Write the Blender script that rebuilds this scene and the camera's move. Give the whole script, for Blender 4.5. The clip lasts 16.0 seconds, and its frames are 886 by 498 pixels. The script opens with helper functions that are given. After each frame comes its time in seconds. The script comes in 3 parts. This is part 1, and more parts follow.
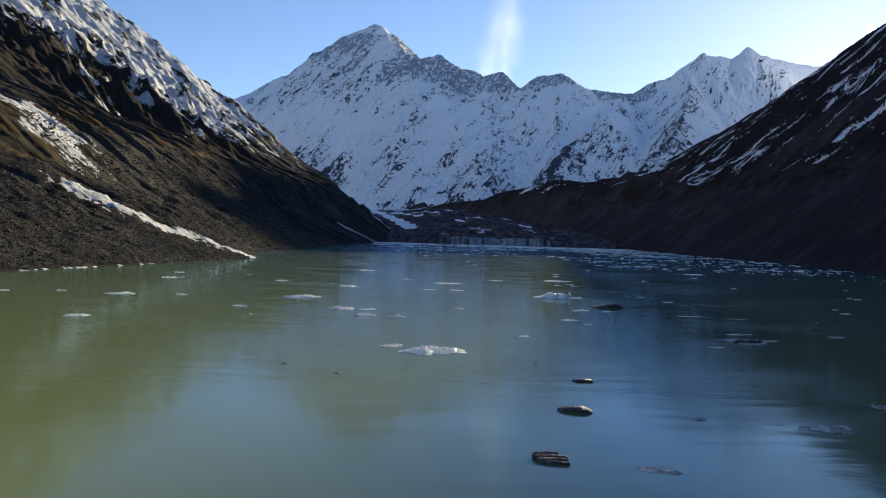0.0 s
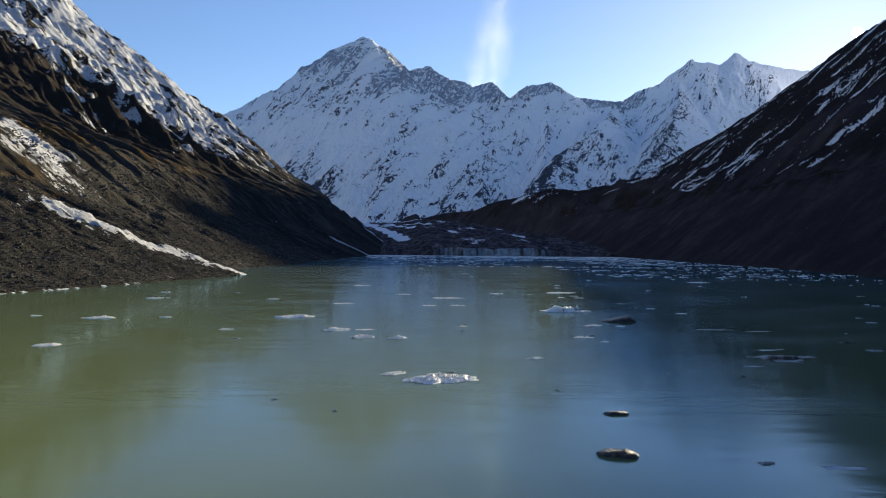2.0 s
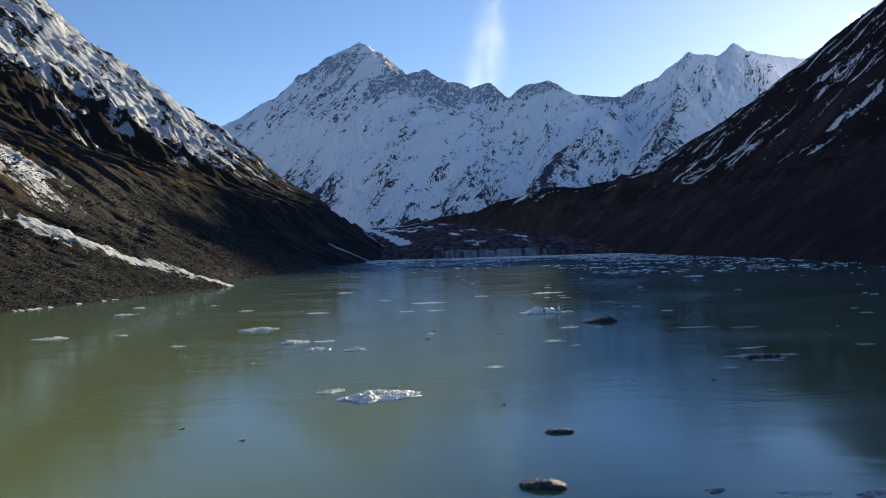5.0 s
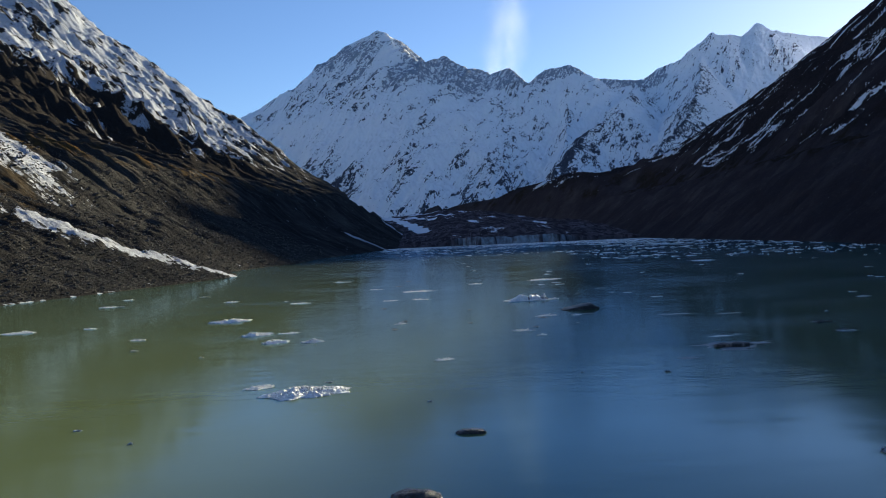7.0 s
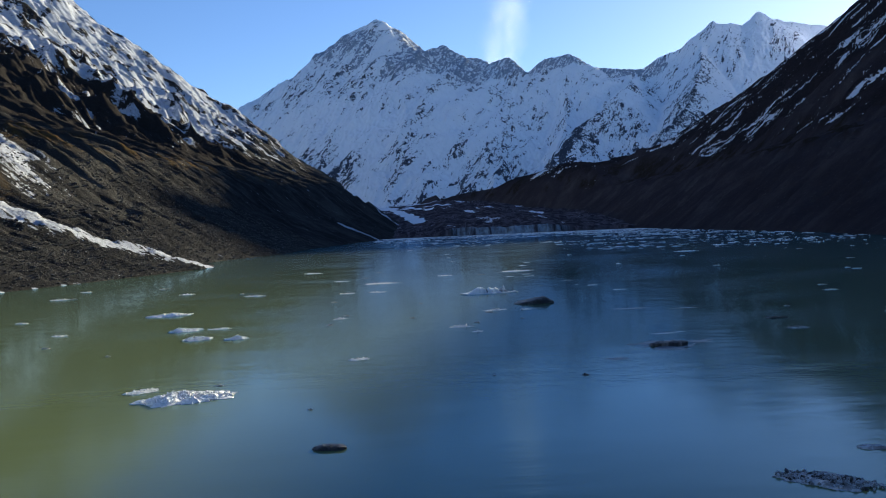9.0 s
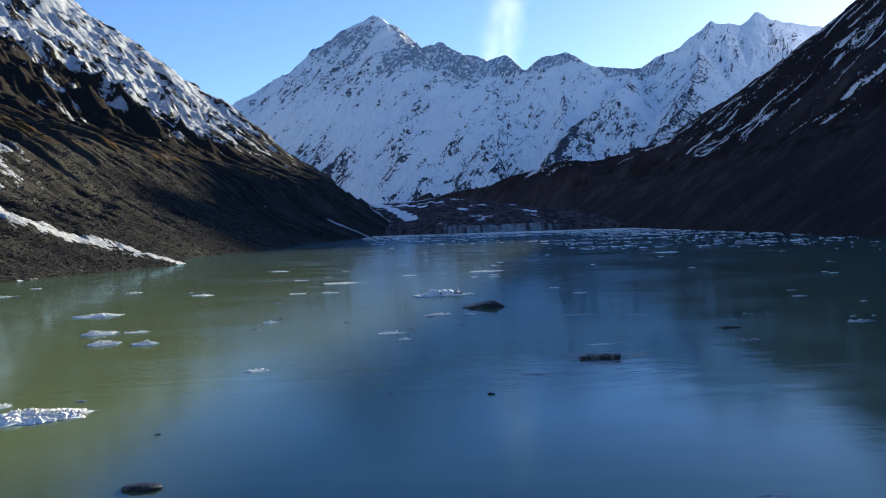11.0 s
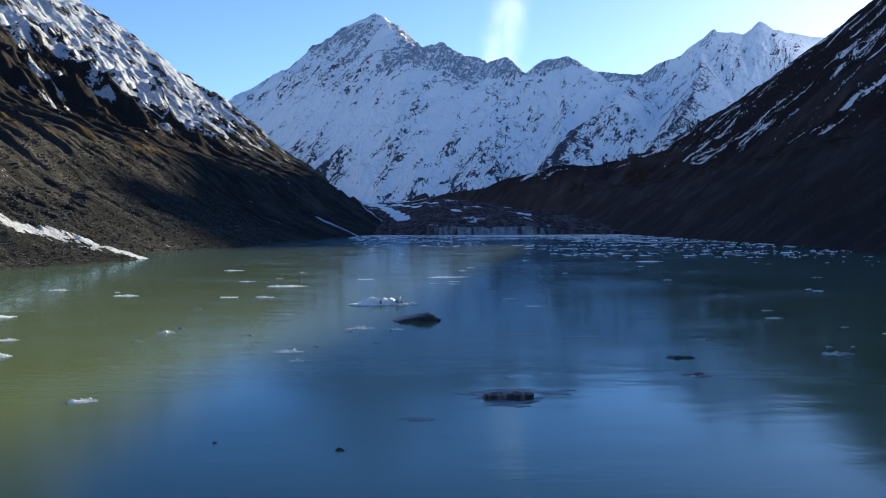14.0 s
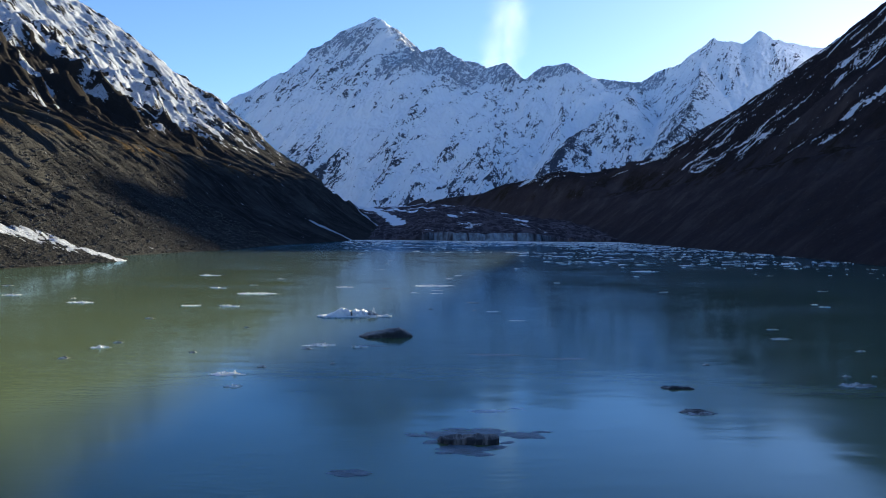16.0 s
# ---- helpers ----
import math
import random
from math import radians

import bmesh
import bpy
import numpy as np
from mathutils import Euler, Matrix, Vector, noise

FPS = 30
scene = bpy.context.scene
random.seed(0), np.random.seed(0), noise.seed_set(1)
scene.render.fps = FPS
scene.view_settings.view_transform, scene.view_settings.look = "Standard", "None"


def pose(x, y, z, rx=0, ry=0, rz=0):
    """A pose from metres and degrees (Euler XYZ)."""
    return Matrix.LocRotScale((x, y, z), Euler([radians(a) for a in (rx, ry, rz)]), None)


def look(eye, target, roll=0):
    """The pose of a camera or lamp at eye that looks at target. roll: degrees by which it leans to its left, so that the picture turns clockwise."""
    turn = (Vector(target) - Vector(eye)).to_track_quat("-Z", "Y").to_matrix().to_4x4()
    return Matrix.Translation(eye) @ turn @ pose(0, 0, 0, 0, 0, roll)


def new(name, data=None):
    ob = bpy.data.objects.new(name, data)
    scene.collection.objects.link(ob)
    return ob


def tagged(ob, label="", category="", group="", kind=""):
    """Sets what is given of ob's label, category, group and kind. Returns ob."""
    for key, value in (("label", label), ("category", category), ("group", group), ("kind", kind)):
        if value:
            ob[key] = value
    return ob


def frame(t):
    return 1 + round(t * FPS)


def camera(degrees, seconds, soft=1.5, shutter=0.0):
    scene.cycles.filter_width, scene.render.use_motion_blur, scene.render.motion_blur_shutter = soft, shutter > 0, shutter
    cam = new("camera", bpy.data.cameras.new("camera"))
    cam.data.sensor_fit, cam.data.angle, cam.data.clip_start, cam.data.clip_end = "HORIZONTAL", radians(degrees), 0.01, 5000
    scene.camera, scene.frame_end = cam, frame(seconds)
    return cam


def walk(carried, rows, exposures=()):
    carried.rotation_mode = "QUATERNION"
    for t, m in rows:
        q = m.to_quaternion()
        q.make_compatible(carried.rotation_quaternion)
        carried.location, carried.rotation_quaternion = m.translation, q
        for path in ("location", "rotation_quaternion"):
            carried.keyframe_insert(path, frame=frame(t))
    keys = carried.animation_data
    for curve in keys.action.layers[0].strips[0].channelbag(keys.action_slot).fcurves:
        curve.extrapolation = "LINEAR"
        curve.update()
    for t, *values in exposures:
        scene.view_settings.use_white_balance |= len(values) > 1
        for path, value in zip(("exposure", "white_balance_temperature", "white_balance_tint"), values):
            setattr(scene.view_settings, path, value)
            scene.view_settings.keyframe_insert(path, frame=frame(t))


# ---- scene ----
cam = camera(57.0, 16.0, soft=1.0)
PATH = [
    (0, (-9.688, 10.593, 21.877), (-9.572, 12.589, 21.837), 1.8),
    (0.5, (-10.377, 15.052, 22.01), (-10.258, 17.048, 21.975), 1.8),
    (1, (-11.135, 19.337, 22.147), (-11.012, 21.333, 22.12), 1.5),
    (1.5, (-11.443, 23.119, 22.236), (-11.315, 25.115, 22.217), 1.1),
    (2, (-11.142, 26.35, 22.267), (-11.008, 28.345, 22.255), 0.6),
    (2.5, (-10.239, 29.034, 22.416), (-10.102, 31.029, 22.409), 0.1),
    (3, (-8.976, 31.114, 22.529), (-8.834, 33.109, 22.528), -0.3),
    (3.2, (-8.371, 31.918, 22.573), (-8.229, 33.913, 22.574), -0.6),
    (5.5, (3.841, 39.527, 21.906), (3.948, 41.524, 21.896), -2.0),
    (6, (7.371, 41.426, 21.722), (7.458, 43.424, 21.705), -2.3),
    (6.5, (10.853, 43.124, 21.522), (10.924, 45.123, 21.497), -2.4),
    (7, (14.515, 45.081, 21.336), (14.573, 47.08, 21.303), -2.5),
    (7.5, (18.091, 47.156, 21.207), (18.146, 49.154, 21.166), -2.5),
    (8, (21.7, 49.552, 21.086), (21.754, 51.55, 21.039), -2.5),
    (8.5, (25.273, 52.214, 20.961), (25.327, 54.212, 20.908), -2.5),
    (9, (28.786, 54.977, 20.764), (28.839, 56.976, 20.707), -2.5),
    (9.2, (30.112, 56.085, 20.755), (30.17, 58.083, 20.693), -2.9),
    (11.3, (44.086, 68.948, 20.433), (44.144, 70.947, 20.369), -1.8),
    (11.5, (45.437, 70.21, 20.415), (45.494, 72.208, 20.35), -1.8),
    (12, (48.408, 73.729, 20.363), (48.466, 75.727, 20.297), -1.5),
    (12.5, (51.052, 77.338, 20.402), (51.111, 79.336, 20.335), -1.1),
    (13, (53.38, 81.11, 20.446), (53.441, 83.108, 20.381), -0.8),
    (13.5, (55.425, 85.02, 20.49), (55.487, 87.018, 20.427), -0.5),
    (14, (57.093, 89.161, 20.532), (57.157, 91.159, 20.471), -0.2),
    (14.5, (58.61, 93.112, 20.637), (58.675, 95.11, 20.579), 0.0),
    (15, (60.039, 97.184, 20.667), (60.106, 99.182, 20.613), 0.2),
    (15.5, (61.284, 101.354, 20.725), (61.352, 103.352, 20.673), 0.4),
    (16, (62.367, 105.714, 20.689), (62.437, 107.713, 20.641), 0.6),
]
walk(cam, [(t, look(eye, target, roll)) for t, eye, target, roll in PATH],
     [(0, 1.42, 6050, 18), (3, 1.36, 5950, 18), (5.5, 1.28, 5800, 17), (7, 1.22, 5600, 16), (9, 1.34, 5430, 17), (12, 1.62, 5420, 17.5), (16, 1.67, 5420, 17.5)])

# ---- world, sun, exposure ----
SUN_AZ, SUN_EL = radians(30.7), radians(13.8)
world = bpy.data.worlds.new("sky")
scene.world = world
world.use_nodes = True
wn = world.node_tree.nodes
sky = wn.new("ShaderNodeTexSky")
sky.sky_type = "NISHITA"
sky.sun_disc = False
sky.sun_elevation, sky.sun_rotation = SUN_EL, SUN_AZ
sky.altitude, sky.air_density, sky.dust_density, sky.ozone_density = 900.0, 1.0, 0.3, 3.0
wn["Background"].inputs["Strength"].default_value = 0.055
world.node_tree.links.new(sky.outputs[0], wn["Background"].inputs["Color"])
toward_sun = Vector((math.sin(SUN_AZ) * math.cos(SUN_EL), math.cos(SUN_AZ) * math.cos(SUN_EL), math.sin(SUN_EL)))
sun_lamp = new("sun", bpy.data.lights.new("sun", "SUN"))
sun_lamp.data.energy, sun_lamp.data.angle, sun_lamp.data.color = 5.0, radians(0.55), (1.0, 0.84, 0.47)
sun_lamp.matrix_world = look(toward_sun * 3000, (0, 0, 0))


# ---- noise and grids ----
def lattice(ix, iy, seed):
    h = (ix.astype(np.int64) * 374761393 + iy.astype(np.int64) * 668265263 + seed * 974634777) & 0xFFFFFFFF
    h = ((h ^ (h >> 13)) * 1274126177) & 0xFFFFFFFF
    return ((h ^ (h >> 16)) & 0xFFFF) / 65535.0 * 2 * np.pi


def perlin(x, y, seed=0):
    ix, iy = np.floor(x), np.floor(y)
    fx, fy = x - ix, y - iy
    u, v = fx * fx * fx * (fx * (fx * 6 - 15) + 10), fy * fy * fy * (fy * (fy * 6 - 15) + 10)

    def corner(a, b):
        g = lattice(ix + a, iy + b, seed)
        return np.cos(g) * (fx - a) + np.sin(g) * (fy - b)
    low = corner(0, 0) * (1 - u) + corner(1, 0) * u
    high = corner(0, 1) * (1 - u) + corner(1, 1) * u
    return (low * (1 - v) + high * v) * 1.5


def fbm(x, y, octaves=5, seed=0, gain=0.5):
    total, amp = np.zeros_like(x), 1.0
    for k in range(octaves):
        total += amp * perlin(x * 2 ** k, y * 2 ** k, seed + k * 17)
        amp *= gain
    return total


def ridged(x, y, octaves=5, seed=0, gain=0.5):
    total, amp, norm = np.zeros_like(x), 1.0, 0.0
    for k in range(octaves):
        total += amp * (1 - np.abs(perlin(x * 2 ** k, y * 2 ** k, seed + k * 17)) * 1.6)
        norm += amp
        amp *= gain
    return total / norm


def step(a, b, x):
    t = np.clip((x - a) / (b - a), 0, 1)
    return t * t * (3 - 2 * t)


def softmax(a, b, k):
    h = np.clip(0.5 + 0.5 * (a - b) / k, 0, 1)
    return b * (1 - h) + a * h + k * h * (1 - h)


def spaced(*stops):
    """Values from stop to stop: (start, end, spacing), ..."""
    return np.unique(np.concatenate([np.arange(a, b + s * 0.5, s) for a, b, s in stops]))


def blurred(z, reach):
    """Mean over a square of points, by running sums."""
    for axis in (0, 1):
        pad = [(0, 0), (0, 0)]
        pad[axis] = (reach + 1, reach)
        total = np.cumsum(np.pad(z, pad, mode="edge"), axis=axis)
        count = z.shape[axis]
        hi, lo = np.arange(count) + 2 * reach + 1, np.arange(count)
        z = (np.take(total, hi, axis) - np.take(total, lo, axis)) / (2 * reach + 1)
    return z


def line_distance(x, y, pts):
    """Distance to a polyline in plan, and how far along it (0 to 1)."""
    best, along = np.full(x.shape, 1e9), np.zeros(x.shape)
    n = len(pts) - 1
    for i in range(n):
        (ax, ay), (bx, by) = pts[i][:2], pts[i + 1][:2]
        t = np.clip(((x - ax) * (bx - ax) + (y - ay) * (by - ay)) / ((bx - ax) ** 2 + (by - ay) ** 2), 0, 1)
        d = np.hypot(x - ax - t * (bx - ax), y - ay - t * (by - ay))
        nearer = d < best
        best, along = np.where(nearer, d, best), np.where(nearer, (i + t) / n, along)
    return best, along


def sheet(name, x, y, z, material, layers):
    """A terrain sheet from grids of the same shape, with named float layers on its points."""
    rows, cols = x.shape
    me = bpy.data.meshes.new(name)
    me.vertices.add(rows * cols)
    me.vertices.foreach_set("co", np.stack([x, y, z], -1).astype(np.float32).ravel())
    i = (np.arange(rows - 1)[:, None] * cols + np.arange(cols - 1)[None, :]).ravel()
    quads = np.stack([i, i + 1, i + cols + 1, i + cols], -1)
    p = np.stack([x, y, z], -1).reshape(-1, 3)
    q = quads[len(quads) // 2]
    if np.cross(p[q[1]] - p[q[0]], p[q[3]] - p[q[0]])[2] < 0:
        quads = quads[:, ::-1]
    me.loops.add(quads.size)
    me.loops.foreach_set("vertex_index", quads.astype(np.int32).ravel())
    me.polygons.add(len(quads))
    me.polygons.foreach_set("loop_start", np.arange(0, quads.size, 4, dtype=np.int32))
    me.polygons.foreach_set("loop_total", np.full(len(quads), 4, dtype=np.int32))
    me.update(calc_edges=True)
    me.polygons.foreach_set("use_smooth", np.ones(len(quads), dtype=bool))
    for key, values in layers.items():
        me.attributes.new(key, "FLOAT", "POINT").data.foreach_set("value", np.asarray(values, dtype=np.float32).ravel())
    me.materials.append(material)
    return new(name, me)


# ---- materials ----
class Nodes:
    def __init__(self, name):
        self.material = bpy.data.materials.new(name)
        self.material.use_nodes = True
        self.tree = self.material.node_tree
        self.bsdf = self.tree.nodes["Principled BSDF"]
        self.place = self.tree.nodes.new("ShaderNodeTexCoord").outputs["Object"]

    def join(self, source, target):
        if isinstance(source, (int, float)):
            target.default_value = source
        elif isinstance(source, tuple):
            target.default_value = (*source, 1.0)[:4]
        else:
            self.tree.links.new(source, target)

    def noise(self, scale, detail=4.0, rough=0.6, stretch=(1, 1, 1), place=None):
        m = self.tree.nodes.new("ShaderNodeMapping")
        m.inputs["Scale"].default_value = stretch
        self.tree.links.new(place or self.place, m.inputs["Vector"])
        n = self.tree.nodes.new("ShaderNodeTexNoise")
        n.inputs["Scale"].default_value, n.inputs["Detail"].default_value, n.inputs["Roughness"].default_value = scale, detail, rough
        self.tree.links.new(m.outputs[0], n.inputs["Vector"])
        return n.outputs["Fac"]

    def layer(self, key):
        n = self.tree.nodes.new("ShaderNodeAttribute")
        n.attribute_name = key
        return n.outputs["Fac"]

    def calc(self, op, a, b=0.0):
        n = self.tree.nodes.new("ShaderNodeMath")
        n.operation = op
        self.join(a, n.inputs[0])
        self.join(b, n.inputs[1])
        return n.outputs[0]

    def between(self, value, a, b, lo=0.0, hi=1.0):
        n = self.tree.nodes.new("ShaderNodeMapRange")
        n.interpolation_type = "SMOOTHSTEP"
        self.join(value, n.inputs[0])
        for i, v in enumerate((a, b, lo, hi)):
            n.inputs[i + 1].default_value = v
        return n.outputs[0]

    def mix(self, fac, a, b):
        n = self.tree.nodes.new("ShaderNodeMix")
        n.data_type = "RGBA"
        self.join(fac, n.inputs[0])
        self.join(a, n.inputs[6])
        self.join(b, n.inputs[7])
        return n.outputs[2]

    def bump(self, height, strength, distance):
        n = self.tree.nodes.new("ShaderNodeBump")
        n.inputs["Strength"].default_value, n.inputs["Distance"].default_value = strength, distance
        self.join(height, n.inputs["Height"])
        self.join(n.outputs[0], self.bsdf.inputs["Normal"])

    def finish(self, colour, rough, spec=0.3):
        self.join(colour, self.bsdf.inputs["Base Color"])
        self.join(rough, self.bsdf.inputs["Roughness"])
        self.bsdf.inputs["Specular IOR Level"].default_value = spec
        return self.material


def terrain_material(name, dark, light, grass, grain, relief, soft=0.08, snow=(0.84, 0.86, 0.90), fleck=0.7, run=0.18, soil=0.35, lines=1.0, hard=(0.40, 0.66), stones=1.0, crag=(0.028, 0.025, 0.023), worn=0.0):
    """Rock or scree with streaks that run down the slope (layers across and fall), under grass and snow."""
    n = Nodes(name)
    slope = n.tree.nodes.new("ShaderNodeCombineXYZ")
    n.join(n.layer("across"), slope.inputs[0])
    n.join(n.layer("fall"), slope.inputs[1])
    coarse, fine = n.noise(0.02 * grain, 5), n.noise(0.22 * grain, 8, 0.68)
    run_fine = n.noise(0.30 * grain, 8, 0.66, (1, run, 1), slope.outputs[0])
    grit = n.noise(1.3 * grain, 5, 0.8)
    tone = n.calc("ADD", n.calc("MULTIPLY", n.layer("tone"), 0.45), n.calc("MULTIPLY", n.calc("ADD", run_fine, n.calc("MULTIPLY", grit, 1.4)), 0.25))
    ground = n.mix(n.between(tone, *hard), dark, light)
    rill = n.calc("ABSOLUTE", n.calc("SUBTRACT", n.noise(0.085 * grain, 6, 0.6, (1, 0.12, 1), slope.outputs[0]), 0.5))
    ground = n.mix(n.calc("MULTIPLY", n.between(rill, 0.004, 0.022, 0.75 * lines, 0.0), n.between(n.noise(0.014, 2), 0.36, 0.5)), ground, tuple(c * 1.7 for c in light))
    ground = n.mix(n.between(coarse, 0.35, 0.75, 0.0, soil), ground, tuple(c * 0.6 for c in dark))
    ground = n.mix(n.between(grit, 0.66, 0.72, 0.0, 0.55), ground, tuple(min(1, c * 1.9) for c in light))
    speck = n.noise(0.42 * grain, 5, 0.85)
    ground = n.mix(n.between(speck, 0.60, 0.66, 0.0, 0.8 * stones), ground, tuple(min(1, c * 1.9) for c in light))
    ground = n.mix(n.between(speck, 0.36, 0.42, 0.8 * stones, 0.0), ground, tuple(c * 0.35 for c in dark))
    ground = n.mix(n.calc("MULTIPLY", n.layer("grass"), n.between(fine, 0.35, 0.6, 0.35, 1.0)), ground, grass)
    ground = n.mix(n.calc("MULTIPLY", n.layer("crag"), n.between(fine, 0.3, 0.6, 0.6, 1.0)), ground, n.mix(n.between(grit, 0.45, 0.7), crag, tuple(c * 2.2 for c in crag)))
    white = n.calc("ADD", n.layer("snow"), n.calc("MULTIPLY", n.calc("SUBTRACT", n.calc("MULTIPLY", n.calc("ADD", fine, run_fine), 0.5), 0.5), fleck))
    white = n.between(white, 0.5 - soft, 0.5 + soft)
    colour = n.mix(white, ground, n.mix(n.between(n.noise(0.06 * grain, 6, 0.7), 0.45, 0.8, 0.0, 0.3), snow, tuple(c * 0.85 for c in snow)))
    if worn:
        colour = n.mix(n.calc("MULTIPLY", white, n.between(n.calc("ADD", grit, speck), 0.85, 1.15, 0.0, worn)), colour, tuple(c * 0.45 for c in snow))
    rough_ground = n.calc("MULTIPLY", n.calc("ADD", run_fine, grit), n.between(white, 0, 1, 1.0, 0.35 + 0.5 * worn))
    n.bump(rough_ground, 1.0, relief)
    return n.finish(colour, n.between(white, 0, 1, 1.0, 0.7), 0.0)


def water_material():
    n = Nodes("milky_lake_water")
    n.tree.nodes.remove(n.bsdf)
    body, shine, both, edge, wave = (n.tree.nodes.new(k) for k in ("ShaderNodeBsdfDiffuse", "ShaderNodeBsdfGlossy", "ShaderNodeMixShader", "ShaderNodeFresnel", "ShaderNodeBump"))
    gusts = n.between(n.noise(0.011, 4, 0.6, (1, 0.6, 1)), 0.42, 0.66)
    silt = n.mix(n.noise(0.012, 4, 0.6), (0.108, 0.142, 0.066), (0.128, 0.166, 0.078))
    small = n.noise(0.9, 4, 0.6, (0.45, 1.5, 1))
    large = n.noise(0.16, 3, 0.5, (0.5, 1.2, 1))
    n.join(n.calc("ADD", n.calc("MULTIPLY", small, n.between(gusts, 0, 1, 0.2, 1.3)), n.calc("MULTIPLY", large, 1.6)), wave.inputs["Height"])
    wave.inputs["Strength"].default_value, wave.inputs["Distance"].default_value = 1.0, 0.026
    edge.inputs["IOR"].default_value = 1.25
    # reflections tinted blue: the cold look of shaded water put into their colour
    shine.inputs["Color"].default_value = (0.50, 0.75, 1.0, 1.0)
    n.join(n.between(n.noise(0.02, 5, 0.6, (1, 2, 1)), 0.35, 0.7, 0.08, 0.14), shine.inputs["Roughness"])
    n.join(silt, body.inputs["Color"])
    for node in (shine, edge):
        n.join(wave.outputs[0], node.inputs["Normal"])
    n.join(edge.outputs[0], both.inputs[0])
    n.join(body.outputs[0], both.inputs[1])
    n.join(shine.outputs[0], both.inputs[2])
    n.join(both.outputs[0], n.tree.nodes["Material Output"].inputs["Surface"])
    return n.material


def ice_material(name, clean, dirty, amount, scale=1.5, rough=0.45, stretch=(1, 1, 1)):
    n = Nodes(name)
    fine, mottled = n.noise(4 * scale, 5, 0.7), n.noise(0.6 * scale, 5, 0.65, stretch)
    colour = n.mix(n.between(mottled, 0.62 - 0.45 * amount, 0.78 - 0.45 * amount), clean, dirty)
    colour = n.mix(n.between(fine, 0.55, 0.8, 0.0, 0.5), colour, tuple(c * 0.6 for c in dirty))
    n.bump(n.calc("ADD", fine, mottled), 0.8, 0.12)
    return n.finish(colour, rough, 0.05 if rough > 0.8 else 0.3)


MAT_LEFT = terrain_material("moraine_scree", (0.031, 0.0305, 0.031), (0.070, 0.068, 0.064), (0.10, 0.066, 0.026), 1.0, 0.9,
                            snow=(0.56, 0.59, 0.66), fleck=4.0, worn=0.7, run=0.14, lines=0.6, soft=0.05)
MAT_RIGHT = terrain_material("shaded_scree", (0.05, 0.042, 0.045), (0.12, 0.10, 0.10), (0.034, 0.026, 0.018), 0.7, 1.2, fleck=3.0, soft=0.06, run=0.3, lines=0.05,
                             hard=(0.32, 0.9), stones=0.6, crag=(0.028, 0.023, 0.024))
# rock paled towards blue: the haze of distance put into its colour
MAT_MASSIF = terrain_material("snowy_rock", (0.075, 0.08, 0.098), (0.36, 0.39, 0.45), (0.1, 0.1, 0.1), 0.5, 1.3, 0.13, (0.95, 0.955, 0.965), 4.2, 0.33, 0.0, stones=0.4, lines=0.0)
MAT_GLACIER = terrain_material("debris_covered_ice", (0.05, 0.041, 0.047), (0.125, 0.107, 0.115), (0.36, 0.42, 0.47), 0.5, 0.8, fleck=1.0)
MAT_WATER = water_material()
MAT_ICE = ice_material("white_ice", (0.87, 0.87, 0.86), (0.6, 0.62, 0.62), 0.2)
MAT_GREY_ICE = ice_material("grey_ice", (0.5, 0.53, 0.56), (0.2, 0.2, 0.2), 0.45)
MAT_DARK_ICE = ice_material("debris_ice", (0.14, 0.14, 0.15), (0.04, 0.039, 0.041), 0.62)
MAT_BANDED = ice_material("banded_ice", (0.2, 0.17, 0.155), (0.035, 0.033, 0.036), 0.5, 0.9, 0.6, (2.6, 0.5, 0.5))
MAT_ROCK = ice_material("moraine_boulder", (0.175, 0.168, 0.15), (0.048, 0.047, 0.045), 0.48, 1.0, 0.85)


# ---- lake and ground ----
gx, gy = np.meshgrid(spaced((-6000, 6000, 150)), spaced((-6000, 8000, 150)))
gz = -9 + 60 * step(900, 2600, np.abs(gx)) + 70 * step(-500, -2200, gy) + 40 * step(2000, 3200, gy) + 12 * fbm(gx / 600, gy / 600, 4, 5)
gz = np.where((np.abs(gx) < 900) & (gy > -500) & (gy < 2600), np.minimum(gz, -5), gz)
ground = sheet("ground", gx, gy, gz, MAT_RIGHT, {"snow": gx * 0, "grass": gx * 0 + 0.4, "tone": 0.5 + 0.3 * fbm(gx / 300, gy / 300, 3, 8), "across": gx, "fall": gy})
tagged(ground, "grey-brown stony valley floor around the lake", "ground", kind="structure")

wx, wy = np.meshgrid(spaced((-1200, 1200, 200)), spaced((-1500, 2900, 200)))
lake = sheet("water", wx, wy, wx * 0, MAT_WATER, {})
tagged(lake, "milky green glacial lake with faint ripples", "lake", kind="structure")


# ---- left valley side with its moraine bank ----
LEFT_SHORE = ([-600, 0, 300, 450, 560, 695, 738, 858, 1005, 1138, 1316, 1567, 1835, 2300],
              [-330, -290, -235, -190, -160, -136, -129, -105, -103, -89, -69, -42, 1, 60])
LEFT_RISE = ([-60, 0, 50, 100, 140, 175, 230, 330, 410, 500, 700, 1000, 1500], [-30, 0, 25, 55, 95, 119, 137, 187, 235, 305, 470, 740, 1150])
LEFT_STEEPEN = ([600, 1200, 1800, 2100, 2500], [1.0, 0.97, 1.03, 1.12, 1.25])
BANK_SHORE = ([-600, 0, 300, 356, 428, 474, 530, 575, 605, 640], [-260, -215, -185, -172, -150, -136, -120, -110, -109, -128])
LEFT_CREST = ([-1500, -808, -714, -600, -485, -422, -372, -290, -219, -127, -73, -20, 60],
              [1950, 1975, 1985, 2055, 2115, 2230, 2230, 2170, 2165, 2000, 2080, 2130, 2200])


